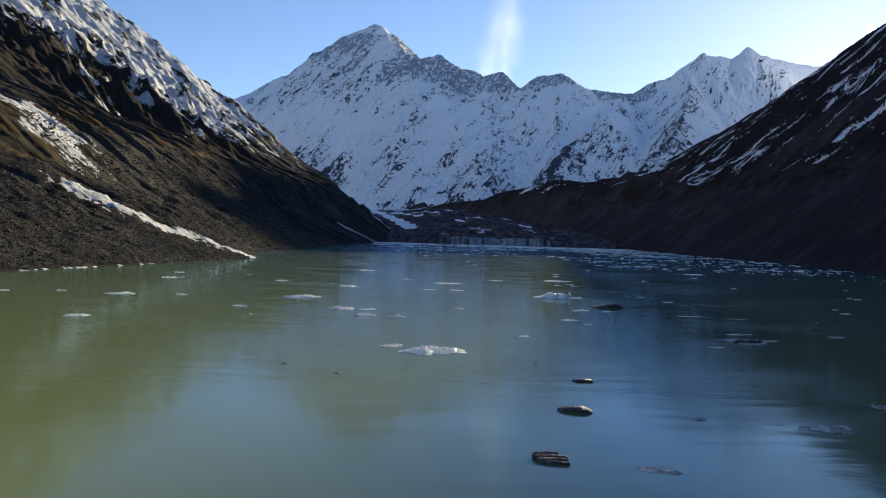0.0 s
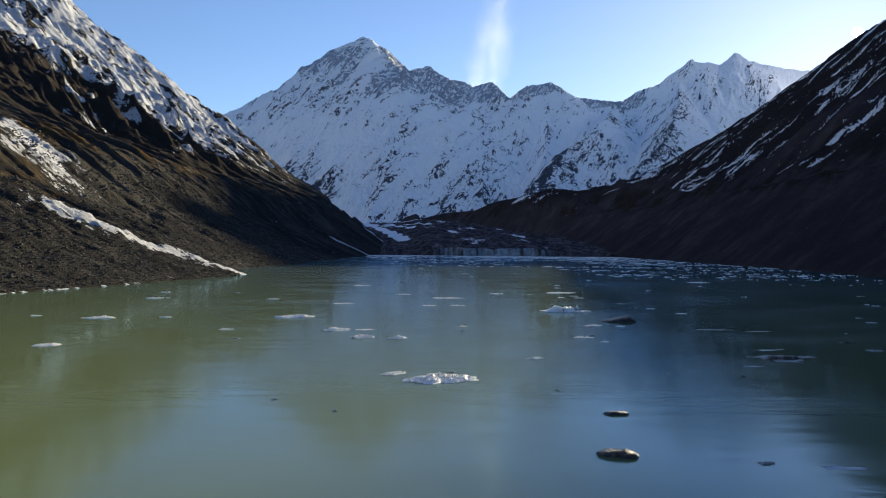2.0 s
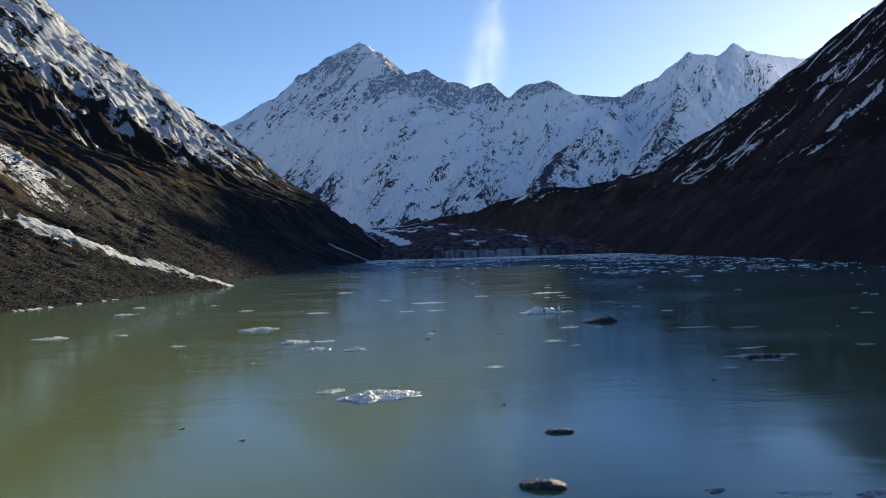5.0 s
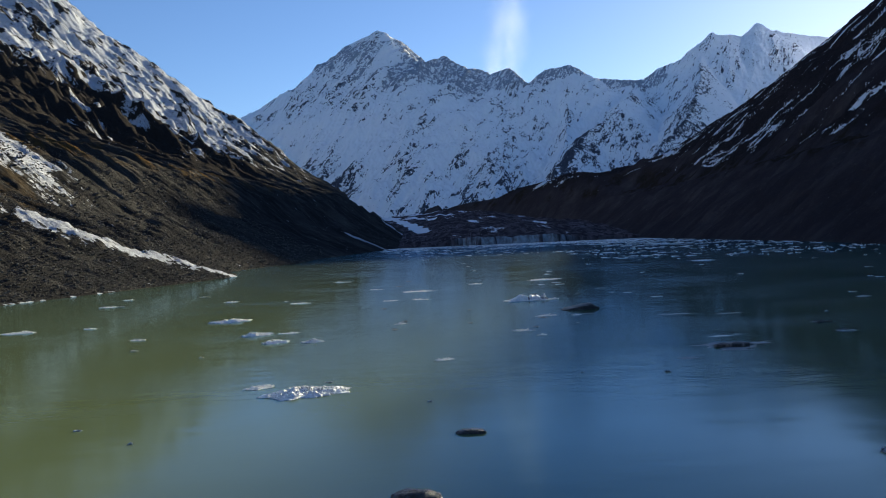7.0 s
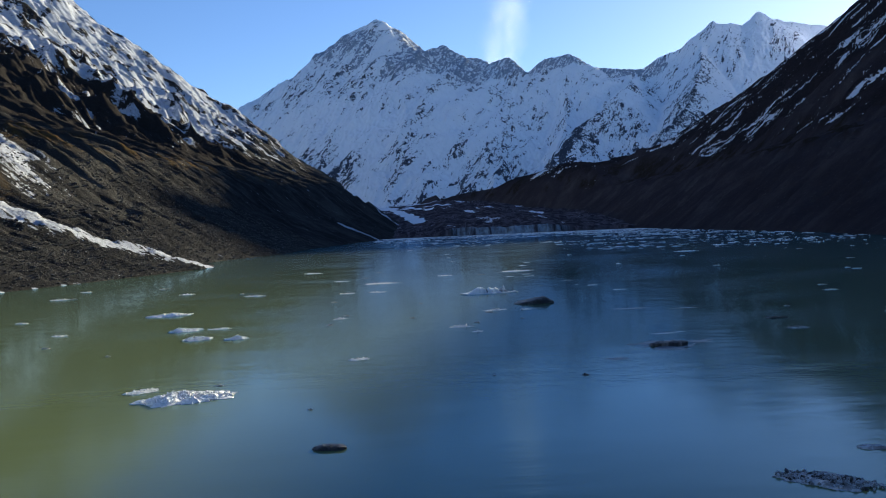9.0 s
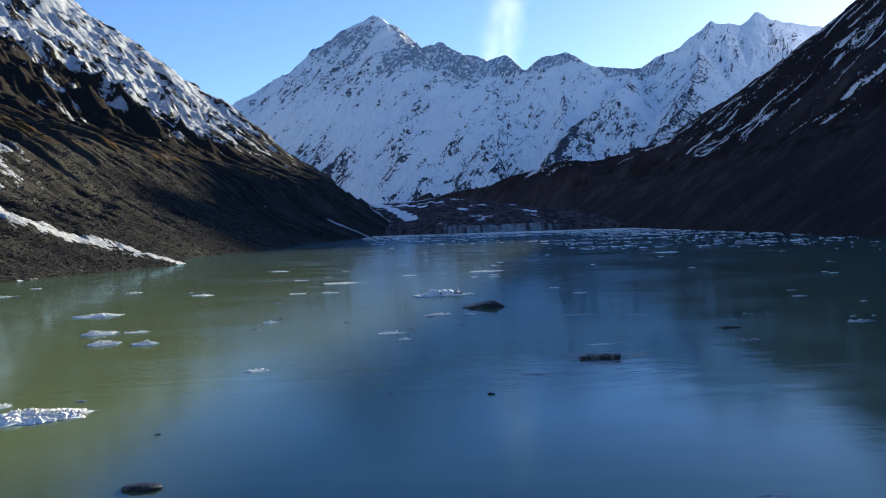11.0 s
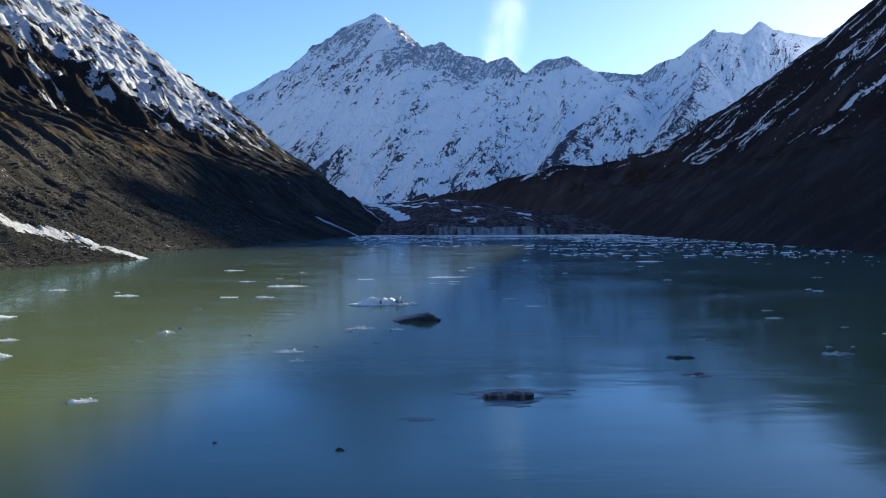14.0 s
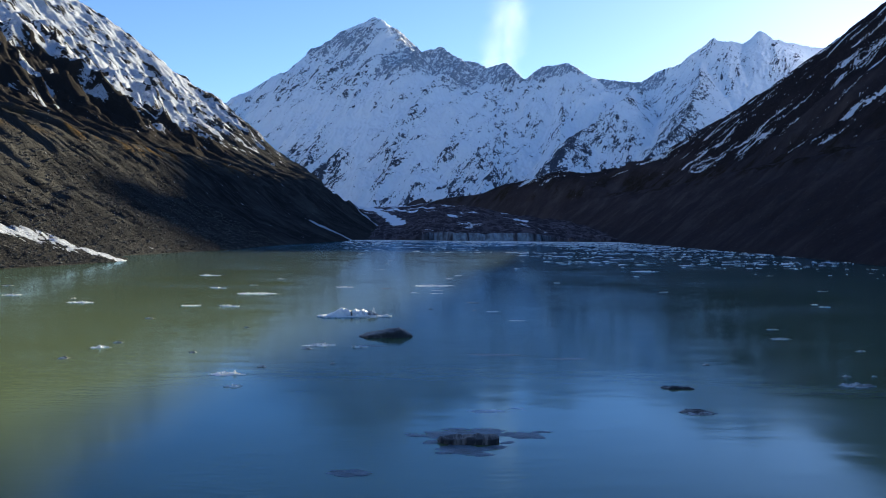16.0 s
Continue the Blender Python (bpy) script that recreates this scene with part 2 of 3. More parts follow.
def stone_mesh(name, seed, material):
    bm = bmesh.new()
    bmesh.ops.create_icosphere(bm, subdivisions=1, radius=0.5)
    for v in bm.verts:
        v.co *= 1 + 0.5 * noise.noise(v.co * 1.5 + Vector((seed * 5.1, seed, 0)))
        v.co.z *= 0.7
    me = bpy.data.meshes.new(name)
    bm.to_mesh(me)
    bm.free()
    me.materials.append(material)
    return me


def scatter_boulders(x, y, z, snow):
    """Boulders and rubble lying on the bank and on the foot of the slope."""
    rnd = random.Random(11)
    stones = [stone_mesh("boulder", k, MAT_ROCK) for k in range(6)]
    rows, cols = np.nonzero((z > 0.3) & (z < 60) & (y > 330) & (y < 640) & (snow < 0.4))
    rows2, cols2 = np.nonzero((z > 0.5) & (z < 110) & (y > 640) & (y < 1100))
    for k in range(230):
        near = k < 170
        r, c = (rows, cols) if near else (rows2, cols2)
        i = rnd.randrange(len(r))
        at = (r[i], c[i])
        size = rnd.uniform(0.9, 2.0) * rnd.uniform(0.8, 1.5) * (1 if near else 1.5)
        ob = new("boulder", rnd.choice(stones))
        ob.matrix_world = pose(float(x[at]), float(y[at]), float(z[at]) + 0.1 * size, rnd.uniform(-20, 20), rnd.uniform(-20, 20), rnd.uniform(0, 360)) @ Matrix.Diagonal((size, size * rnd.uniform(0.6, 1), size, 1))
        tagged(ob, "rough grey-brown boulder lying on the gravel bank" if near else "pale boulder lying on the scree slope", "boulder", "boulders on the slope")
    co, faces = [], []
    shape = np.array([v.co[:] for v in stones[0].vertices])
    tris = [tuple(q.vertices) for q in stones[0].polygons]
    for k in range(30000):
        r, c = (rows, cols) if k < 20000 else (rows2, cols2)
        i = rnd.randrange(len(r))
        at = (r[i], c[i])
        size = (0.4 + 1.2 * rnd.random() ** 3) * (1 if k < 20000 else 1.7)
        a = rnd.uniform(0, 6.28)
        turned = shape @ np.array([[math.cos(a), -math.sin(a), 0], [math.sin(a), math.cos(a), 0], [0, 0, 1]]) * size * np.array([1, rnd.uniform(0.6, 1), rnd.uniform(0.7, 1.2)])
        first = len(co)
        co.extend((turned + np.array([x[at] + rnd.uniform(-0.8, 0.8), y[at] + rnd.uniform(-0.8, 0.8), z[at] + 0.12 * size])).tolist())
        faces.extend((t[0] + first, t[1] + first, t[2] + first) for t in tris)
    me = bpy.data.meshes.new("rubble")
    me.from_pydata(co, [], faces)
    me.materials.append(MAT_ROCK)
    tagged(new("rubble", me), "loose grey-brown rubble covering the moraine bank and scree", "rubble", kind="stuff")


def left_valley_side():
    ys = spaced((-600, 250, 50), (250, 700, 1.6), (700, 1300, 2.4), (1300, 2300, 3.6), (2300, 2700, 20))
    ds = spaced((-70, 180, 1.7), (180, 520, 2.6), (520, 1000, 3.4), (1000, 1600, 20))
    d, y = np.meshgrid(ds, ys)
    x = np.interp(y, *LEFT_SHORE) - d
    main = np.interp(d, *LEFT_RISE) * np.interp(y, *LEFT_STEEPEN)
    out = np.interp(y, *BANK_SHORE) - x
    bank = np.interp(out, [-60, 0, 34, 53, 97, 200, 600], [-30, 0, 17, 30, 53, 105, 250])
    bank = bank - 0.9 * np.maximum(0, y - np.interp(-x, [100, 112, 155, 216, 300, 400], [600, 605, 580, 557, 548, 560]))
    z = softmax(main, bank, 5.0)
    shore = np.clip(z / 40, 0, 1)
    # ribs and gullies down the fall line, crags on the bluffs, boulder-strewn grain
    bend = 22 * fbm(x / 260, y / 260, 2, 41) + 2.5 * fbm(x / 40, y / 40, 2, 42)
    across = y + bend + 0.25 * d
    ribs = 0.75 * ridged(across / 105, d / 420, 4, 3) + 0.25 * ridged(x / 90, y / 90, 5, 4)
    bluff = step(135, 190, z) * (1 - step(300, 420, z)) * step(900, 1150, y) * (1 - step(1650, 1850, y))
    z = z + shore * ((ribs - 0.6) * (12 - 5 * step(220, 330, z))) + bluff * 38 * (ridged(x / 110, y / 130, 6, 9) - 0.6)
    wall = step(12, 45, z) * (1 - step(150, 210, z)) * step(640, 740, y)
    z = z + wall * (0.35 + 0.65 * step(55, 105, z)) * (18 * (ridged(across / 62, d / 420, 3, 77) - 0.72) + 8 * (ridged(across / 23, d / 300, 3, 79) - 0.7)) + bluff * 30 * (ridged(across / 75, d / 150, 5, 78) - 0.6)
    z = z - shore * (1 - step(200, 300, z)) * 2.6 * np.clip((ridged(across / 24, d / 130, 3, 76) - 0.6) * 3, 0, 1) + step(200, 300, z) * 5 * (ridged(x / 60, y / 80, 5, 46, 0.55) - 0.6) + shore * 2.0 * fbm(x / 22, y / 22, 4, 12) + np.clip(z / 4, 0, 1) * 0.7 * fbm(x / 5, y / 5, 3, 15)
    # ribs of rock and snow hollows on the upper face
    upper = step(170, 250, z) * step(700, 950, y) * (1 - 0.7 * np.exp(-np.abs(y - np.interp(x, *LEFT_CREST)) / 60))
    saw = np.mod(across / 130 + 0.55 * fbm(x / 190, y / 190, 3, 144), 1.0)
    saw = saw - step(0.82, 1.0, saw)
    z = z + upper * (46 * saw * (0.7 + 0.5 * fbm(x / 260, y / 260, 2, 145)) + 20 * (ridged(x / 110, y / 95, 5, 141, 0.5) - 0.62) + 5 * (ridged(x / 36, y / 40, 4, 142, 0.6) - 0.6) + 4.0 * fbm(x / 17, y / 15, 3, 143, 0.65))
    crest = np.interp(x, *LEFT_CREST) + 25 * fbm(x / 60, y * 0 + 1, 3, 44)
    z = z - 0.9 * np.maximum(0, y - crest)
    z = np.maximum(z, -12)
    line = np.interp(y, [600, 1200, 1400, 1530, 1630, 1760, 1850, 2000, 2200], [330, 315, 292, 250, 205, 200, 225, 248, 262])
    streak = fbm(across / 34, d / 200, 5, 21, 0.6)
    stripes = fbm(across / 17, d / 420, 3, 22, 0.6) * step(1480, 1600, y)
    bulge = np.clip((z - blurred(z, 7)) / 4, -1, 1.5)
    crags = fbm(x / 24, y / 30, 5, 33, 0.7)
    rim_rock = np.exp(-np.abs(y - crest) / 70) * step(-0.2, 0.5, fbm(x / 25, y / 25, 4, 34))
    rocky = 0.26 * bulge + 0.85 * crags + 0.4 * fbm(x / 150, y / 170, 3, 35)
    snow = np.clip(0.5 + (z - line + 30 * streak + 40 * stripes) / 50, 0, 0.95) - 1.5 * np.clip(rocky - 0.13, 0, 0.5) - 0.28 * rim_rock
    snow = np.clip(snow, 0, 0.98)
    # snow lying in the gully behind the bank, the bowl above it, and two avalanche tongues
    gully, along = line_distance(x, y, [(-106, 596), (-119, 581), (-136, 569), (-155, 549), (-166, 532), (-180, 518), (-200, 505)])
    snow = np.maximum(snow, 1.05 - gully / (5 + 12 * along ** 0.8) + 0.5 * fbm(x / 9, y / 9, 4, 51))
    lumpy = np.clip(1.3 - gully / (4 + 12 * along ** 0.8), 0, 1)
    z = z + lumpy * (0.9 * fbm(x / 4.5, y / 4.5, 3, 64, 0.7) + 0.5)
    bowl = np.hypot((x + 290) / 48, (y - 672) / 42)
    snow = np.maximum(snow, 1.25 - bowl + 0.5 * fbm(x / 22, y / 22, 4, 52))
    tongue, along = line_distance(x, y, [(-137, 1496), (-114, 1504), (-82, 1519), (-42, 1526)])
    snow = np.maximum(snow, 1.15 - tongue / (4 + 12 * along) + 0.25 * fbm(x / 12, y / 12, 3, 53))
    tongue, along = line_distance(x, y, [(-92, 2080), (-45, 2060), (10, 2000)])
    snow = np.maximum(snow, 1.1 - tongue / (8 + 14 * along) + 0.2 * fbm(x / 15, y / 15, 3, 54))
    patchy = step(0.42, 0.56, fbm(across / 26, d / 60, 5, 55, 0.6) + 0.3) * step(140, 175, z) * step(1050, 1200, y)
    snow = np.maximum(snow, 0.68 * patchy * step(-0.05, 0.25, fbm(x / 70, y / 90, 3, 56)))
    grass = step(95, 115, z) * (1 - step(120, 145, z)) * step(0.0, 0.5, fbm(x / 40, y / 40, 4, 61) - 0.02) * (1 - step(1350, 1500, y))
    grass = np.maximum(grass, step(30, 55, z) * (1 - step(620, 660, y)) * 0.4 * step(0.0, 0.4, fbm(x / 25, y / 25, 4, 62) + 0.01 * (z - 55)))
    rim = (1 - step(0.1, 0.32, np.abs(z - 0.2))) * step(0.0, 0.15, fbm(x / 5, y / 5, 3, 58) + 0.4 * fbm(x / 30, y / 30, 2, 59)) * (y < 500)
    snow = np.maximum(snow, rim * 0.9)
    rills = np.clip((ridged(across / 15, d / 85, 3, 71) - 0.72) * 4.5, 0, 1) * step(20, 60, z)
    crag = np.clip(bluff * 1.3 + step(122, 160, z + 14 * fbm(x / 60, y / 60, 3, 63)) * step(800, 1000, y) * (1 - step(1500, 1750, y)), 0, 1) * (0.75 + 0.25 * step(-0.3, 0.3, fbm(x / 30, y / 30, 4, 75)))
    tone = 0.42 + 0.25 * fbm(across / 9, d / 40, 4, 73) + 0.3 * fbm(x / 120, y / 120, 3, 72) + 0.6 * rills * step(-0.2, 0.3, fbm(x / 90, y / 90, 2, 74)) - 0.55 * bluff - 0.42 * (y < 640)
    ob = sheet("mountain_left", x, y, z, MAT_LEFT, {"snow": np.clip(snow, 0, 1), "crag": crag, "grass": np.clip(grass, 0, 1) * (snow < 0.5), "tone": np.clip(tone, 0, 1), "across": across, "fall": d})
    scatter_boulders(x, y, z, snow)
    return tagged(ob, "steep dark scree valley side with snow on its upper slopes", "mountain", kind="structure")


left_valley_side()

# ---- right valley side, whose crest shades the lake ----
RIGHT_SHORE = ([-1500, 300, 621, 818, 979, 1228, 1662, 2093, 2300, 2450, 2550, 2650, 2750, 2900, 3000],
               [330, 340, 364, 394, 404, 420, 448, 415, 380, 300, 230, 170, 120, -30, -120])
RIGHT_RISE = ([-60, 0, 138, 200, 260, 523, 800, 1200], [-40, 0, 108, 124, 180, 449, 730, 1100])
RIGHT_STEEPEN = ([1400, 1600, 1710, 1765, 1826, 1850, 1900, 2093, 2125, 2175, 2200, 2300, 2450, 2650, 2750, 3000], [1.05, 1.04, 1.021, 0.991, 0.966, 0.975, 0.988, 0.963, 0.957, 0.99, 1.04, 1.42, 1.62, 1.4, 1.2, 1.1])
RIGHT_CREST = ([-1500, 800, 1470, 1585, 1700, 1760, 1826, 1850, 1890, 1945, 2020, 2125, 2175, 2200, 2300, 2450, 2550, 2650, 2750, 2900],
               [1040, 1030, 1015, 1005, 987, 980, 970, 928, 886, 850, 814, 783, 726, 682, 579, 482, 396, 338, 293, 91])


def right_valley_side():
    ys = spaced((-1500, 300, 60), (300, 500, 8), (500, 1300, 3), (1300, 2300, 3.6), (2300, 2960, 6))
    ds = spaced((-40, 280, 2.6), (280, 640, 3.6), (640, 900, 20))
    d, y = np.meshgrid(ds, ys)
    x = np.interp(y, *RIGHT_SHORE) + d
    z = np.interp(d, *RIGHT_RISE) * np.interp(y, *RIGHT_STEEPEN)
    shore = np.clip(z / 40, 0, 1)
    crest = np.interp(y, *RIGHT_CREST) + 7 * fbm(y / 70, y * 0 + 3, 4, 81)
    calm = 1 - 0.75 * np.exp(-np.abs(x - crest) / 60)
    bend = 18 * fbm(x / 170, y / 170, 3, 82)
    strata = y + 1.05 * d + bend
    above = step(128, 175, z)
    ribs = 0.45 * ridged((y + bend) / 110, d / 260, 5, 83) + 0.55 * ridged(x / 85, y / 85, 5, 84)
    outcrop = 0.6 * ridged(strata / 75, d / 210, 5, 93, 0.55) + 0.4 * ridged(strata / 28, d / 70, 4, 94, 0.6)
    z = z + shore * calm * ((ribs - 0.6) * (15 + 6 * above) + above * 34 * (outcrop - 0.6) + 3 * fbm(x / 26, y / 26, 4, 87) + 1.2 * fbm(x / 7, y / 7, 3, 85))
    gullies = shore * (1 - step(105, 125, z)) * step(8, 30, z)
    z = z - gullies * 7 * np.clip((ridged((y + bend) / 48, d / 300, 3, 95) - 0.55) * 2.5, 0, 1)
    z = z - 1.4 * np.maximum(0, x - crest)
    z = np.maximum(z, -12)
    bulge = np.clip((z - blurred(z, 5)) / 4, -1.2, 1.5)
    patch = fbm(strata / 34, d / 150, 5, 86, 0.6) + 0.55 * fbm(strata / 11, d / 42, 4, 91, 0.65) + 0.25 * fbm(x / 120, y / 140, 3, 96)
    rim = np.exp(-np.maximum(0, crest - x) / 70)
    fan = step(0.1, 0.5, fbm(strata / 210, d / 190, 2, 97) + 0.15) * (1 - step(260, 330, z))
    snow = 0.5 + 0.95 * (patch - 0.50 + 0.16 * rim + 0.18 * step(1900, 2200, y) - 0.16 * bulge - 0.5 * fan) - 1.2 * (1 - step(128, 165, z))
    snow = np.where(y > 2300, snow - 0.4, snow)
    snow = np.clip(snow, 0, 0.95)
    grass = step(100, 115, z) * (1 - step(150, 200, z)) * step(-0.1, 0.3, fbm(x / 50, y / 50, 4, 88))
    crag = above * (1 - 0.8 * fan)
    tone = 0.38 + 0.25 * fbm((y + bend) / 22, d / 60, 5, 89) + 0.2 * fbm(x / 30, y / 30, 5, 92) + 0.3 * fbm(x / 130, y / 130, 3, 90)
    ob = sheet("mountain_right", x, y, z, MAT_RIGHT, {"across": strata, "fall": d, "crag": crag, "snow": np.clip(snow, 0, 1), "grass": np.clip(grass, 0, 1), "tone": np.clip(tone, 0, 1)})
    return tagged(ob, "dark shaded moraine wall below a snow-streaked rocky ridge", "mountain", kind="structure")


right_valley_side()


# ---- debris-covered glacier with its ice cliff ----
def glacier_tongue():
    y, x = np.meshgrid(spaced((1480, 1720, 1.6), (1720, 2200, 8), (2200, 3150, 14)), spaced((-140, 480, 3)), indexing="ij")
    front = 1590 + 26 * fbm(x / 60, x * 0, 4, 101) + 60 * step(230, 400, x) + 110 * step(70, -60, x)
    into = y - front
    tall = (11 + 4 * fbm(x / 35, x * 0, 3, 110)) * step(30, 105, x) * (1 - 0.75 * step(270, 360, x)) + 3
    z = np.where(into < 0, -4, tall) * 1.0
    z = -4 + (tall + 4) * step(-2, 5, into + 3 * fbm(x / 6, y / 20, 3, 102))
    z = z + np.maximum(0, into) * 0.072 + np.clip(into / 40, 0, 1) * (4 * (ridged(x / 110, y / 200, 4, 103) - 0.5) + 2.5 * fbm(x / 30, y / 60, 3, 104))
    ice = (1 - step(6, 16, into)) * step(-4, 0, into)
    tongue, along = line_distance(x, y, [(-125, 3140), (-75, 2850), (-29, 2550), (28, 2010)])
    snow = 0.06 + 0.62 * fbm(x / 70, y / 160, 5, 105) + 0.35 * step(2350, 2900, y) - 0.6 * ice
    snow = np.maximum(snow, 1.25 - tongue / (16 + 8 * along) + 0.35 * fbm(x / 15, y / 40, 3, 54))
    tongue, along = line_distance(x, y, [(-20, 2850), (64, 2480)])
    snow = np.maximum(snow, 1.1 - tongue / 18 + 0.5 * fbm(x / 18, y / 50, 3, 57))
    ice = ice * np.clip(0.55 + 0.9 * fbm(x / 9, y / 40, 4, 107, 0.65) + 0.5 * fbm(x / 45, y * 0, 3, 108), 0, 1) * step(60, 105, x + 20 * fbm(x / 30, y * 0, 3, 109)) * (1 - step(285, 335, x))
    tone = 0.45 + 0.6 * fbm(x / 20, y / 30, 4, 106)
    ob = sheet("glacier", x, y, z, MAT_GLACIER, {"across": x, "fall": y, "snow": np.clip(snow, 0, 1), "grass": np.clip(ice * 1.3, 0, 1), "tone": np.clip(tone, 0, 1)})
    return tagged(ob, "rubble-covered glacier ending in a low grey ice cliff", "glacier", kind="structure")


glacier_tongue()

# ---- far snowy massif ----
MAIN_CREST = [(-1500, 4500, 420), (-876, 4300, 626), (-773, 4300, 725), (-710, 4300, 768), (-628, 4300, 774), (-540, 4300, 830), (-424, 4300, 884), (-330, 4300, 990),
              (-276, 4300, 1042), (-190, 4300, 1072), (-145, 4300, 1102), (-105, 4300, 1068), (-60, 4300, 1050), (54, 4300, 929), (100, 4300, 925), (199, 4300, 956), (290, 4300, 885), (372, 4300, 876),
              (420, 4300, 850), (548, 4300, 880), (649, 4300, 800), (720, 4300, 862), (840, 4300, 882), (957, 4300, 808), (1118, 4300, 794), (1300, 4350, 800)]
EAST_CREST = [(1190, 4340, 775), (1243, 4419, 805), (1349, 4419, 874), (1456, 4419, 906), (1575, 4419, 974), (1640, 4419, 1054), (1678, 4419, 1042), (1733, 4419, 1035), (1807, 4419, 1028), (1862, 4419, 1069), (1898, 4419, 1101), (1940, 4454, 1085), (1977, 4460, 1061), (2060, 4465, 1053), (2170, 4465, 1032), (2296, 4465, 1020), (2610, 4477, 1009), (2848, 4477, 986)]
SPURS = [
    [(-145, 4300, 1085), (-190, 4000, 860), (-260, 3600, 500), (-300, 3150, 170)],
    [(199, 4300, 950), (150, 3950, 660), (60, 3500, 360), (20, 3100, 150)],
    [(548, 4300, 875), (480, 3950, 630), (380, 3500, 370), (300, 3050, 150)],
    [(840, 4300, 877), (740, 3900, 600), (620, 3450, 330)],
    [(-628, 4300, 770), (-600, 3900, 480), (-560, 3500, 220)],
    [(1243, 4419, 800), (1040, 3850, 640), (960, 3680, 592), (891, 3600, 550), (726, 3400, 418), (500, 3000, 221), (420, 2850, 150)],
    [(1575, 4419, 970), (1370, 3850, 700), (1235, 3560, 590), (1124, 3300, 478), (832, 2800, 267)],
]


def far_massif():
    xs, ys = spaced((-2000, -900, 12), (-900, 2300, 4.0), (2300, 2700, 15)), spaced((2780, 4460, 5.0), (4460, 4900, 40))
    x, y = np.meshgrid(xs, ys)
    wx_ = x + 30 * fbm(x / 260, y / 260, 3, 111) * (1 - 0.8 * step(1100, 1300, x))
    z, near = np.full(x.shape, 60.0), np.full(x.shape, 400.0)
    for pts, fall in [(MAIN_CREST, 0.76), (EAST_CREST, 0.84)] + [(s, 0.95) for s in SPURS]:
        for (ax, ay, az), (bx, by, bz) in zip(pts, pts[1:]):
            t = np.clip(((wx_ - ax) * (bx - ax) + (y - ay) * (by - ay)) / ((bx - ax) ** 2 + (by - ay) ** 2), 0, 1)
            dist = np.hypot(wx_ - ax - t * (bx - ax), y - ay - t * (by - ay))
            h = az + t * (bz - az) - fall * dist
            near = np.where(h > z, dist, near)
            z = np.maximum(z, h)
    main, _ = line_distance(x, y, MAIN_CREST)
    east, _ = line_distance(x, y, EAST_CREST)
    away = 1 - np.exp(-near / 110)
    skew = x - 0.42 * (y - 3000)
    slant = x - 0.62 * (y - 3000)
    ribs = ridged(skew / 190, y / 520, 6, 121, 0.5)
    z = z + away * (78 - 48 * step(1050, 1350, x)) * (ribs - 0.62) + (1 - 0.65 * step(1050, 1350, x)) * ((0.4 + away) * 17 * (ridged(slant / 62, y / 170, 5, 125, 0.6) - 0.6)) + away * 9 * (ridged(slant / 24, y / 60, 4, 127, 0.6) - 0.6) + 2.5 * fbm(x / 14, y / 14, 3, 126)
    z = z + np.exp(-main / 25) * 9 * (ridged(x / 34, y * 0, 4, 128, 0.6) - 0.62) * step(-40, 30, x) * (1 - step(400, 500, x) * (1 - step(620, 660, x)))
    z = z + step(1050, 1200, x) * (7 * np.exp(-east / 60) * fbm(x / 45, y / 60, 3, 129, 0.6) + 14 * away * fbm(x / 120, y / 200, 3, 130))
    zone = fbm(slant / 230, y / 330, 4, 132)
    clump = fbm(slant / 66, y / 190, 4, 131, 0.6)
    fleck = fbm(slant / 13, y / 46, 4, 134, 0.7)
    bulge = np.clip((z - blurred(z, 5)) / 5, -1, 1.5) + 0.6 * np.clip((z - blurred(z, 20)) / 18, -1, 1.5)
    bulge = bulge * (1 - 0.7 * np.exp(-np.minimum(main, east) / 60))
    # bare rock: the bands under the summit ridge, the two crags, the foot of the face
    below = main / np.interp(x, [-700, -450, -250, -60, 60, 300, 450, 650, 1000], [110, 330, 420, 560, 520, 430, 200, 150, 80])
    high = step(0.0, 0.35, 1.0 - below + 0.15 * zone + 0.2 * clump) * (1 - step(1005, 1040, z + 30 * clump - 60 * step(-90, -20, x))) * step(-800, -680, x)
    field = np.exp(-(((x + 95 + 0.3 * (4100 - y)) / 62) ** 2 + ((y - 4060) / 130) ** 2) ** 1.5)
    high = high * (1 - field)
    crag, _ = line_distance(x, y, [(900, 3560), (726, 3400), (560, 3080), (470, 2850)])
    crag2, _ = line_distance(x, y, [(1190, 3450), (1060, 3180), (940, 2960), (832, 2800)])
    crags = np.clip(np.exp(-(crag / 85) ** 2) * (1 - step(430, 560, z)) + 1.25 * np.exp(-((crag2 + 5) / 70) ** 2), 0, 1.2)
    low = (1 - step(230, 430, z + 170 * zone)) * step(-0.05, 0.3, clump + 0.4 * zone + 0.1)
    rock = 0.56 * high + 0.42 * crags + 0.30 * low + 0.34 * np.clip(zone + clump, -0.6, 0.9) * (1 - 0.8 * high) + 0.10 * bulge + (0.2 + 0.3 * np.maximum(high, step(-0.3, 0.5, clump + zone))) * fleck
    snow = np.clip(0.98 - rock - 0.16 * (x > 1150) * np.clip(fleck, 0, 2), 0, 1.2)
    # rock near the summit ridge made paler still, as haze painted in
    tone = 0.15 + 0.2 * fleck + 0.55 * high
    ob = sheet("mountain_far", x, y, z, MAT_MASSIF, {"across": slant + 30 * fbm(x / 200, y / 200, 3, 133), "fall": y, "snow": snow, "grass": x * 0, "tone": np.clip(tone, 0, 1)})
    return tagged(ob, "high snow-covered alpine massif with dark rock ribs", "mountain", kind="structure")


far_massif()


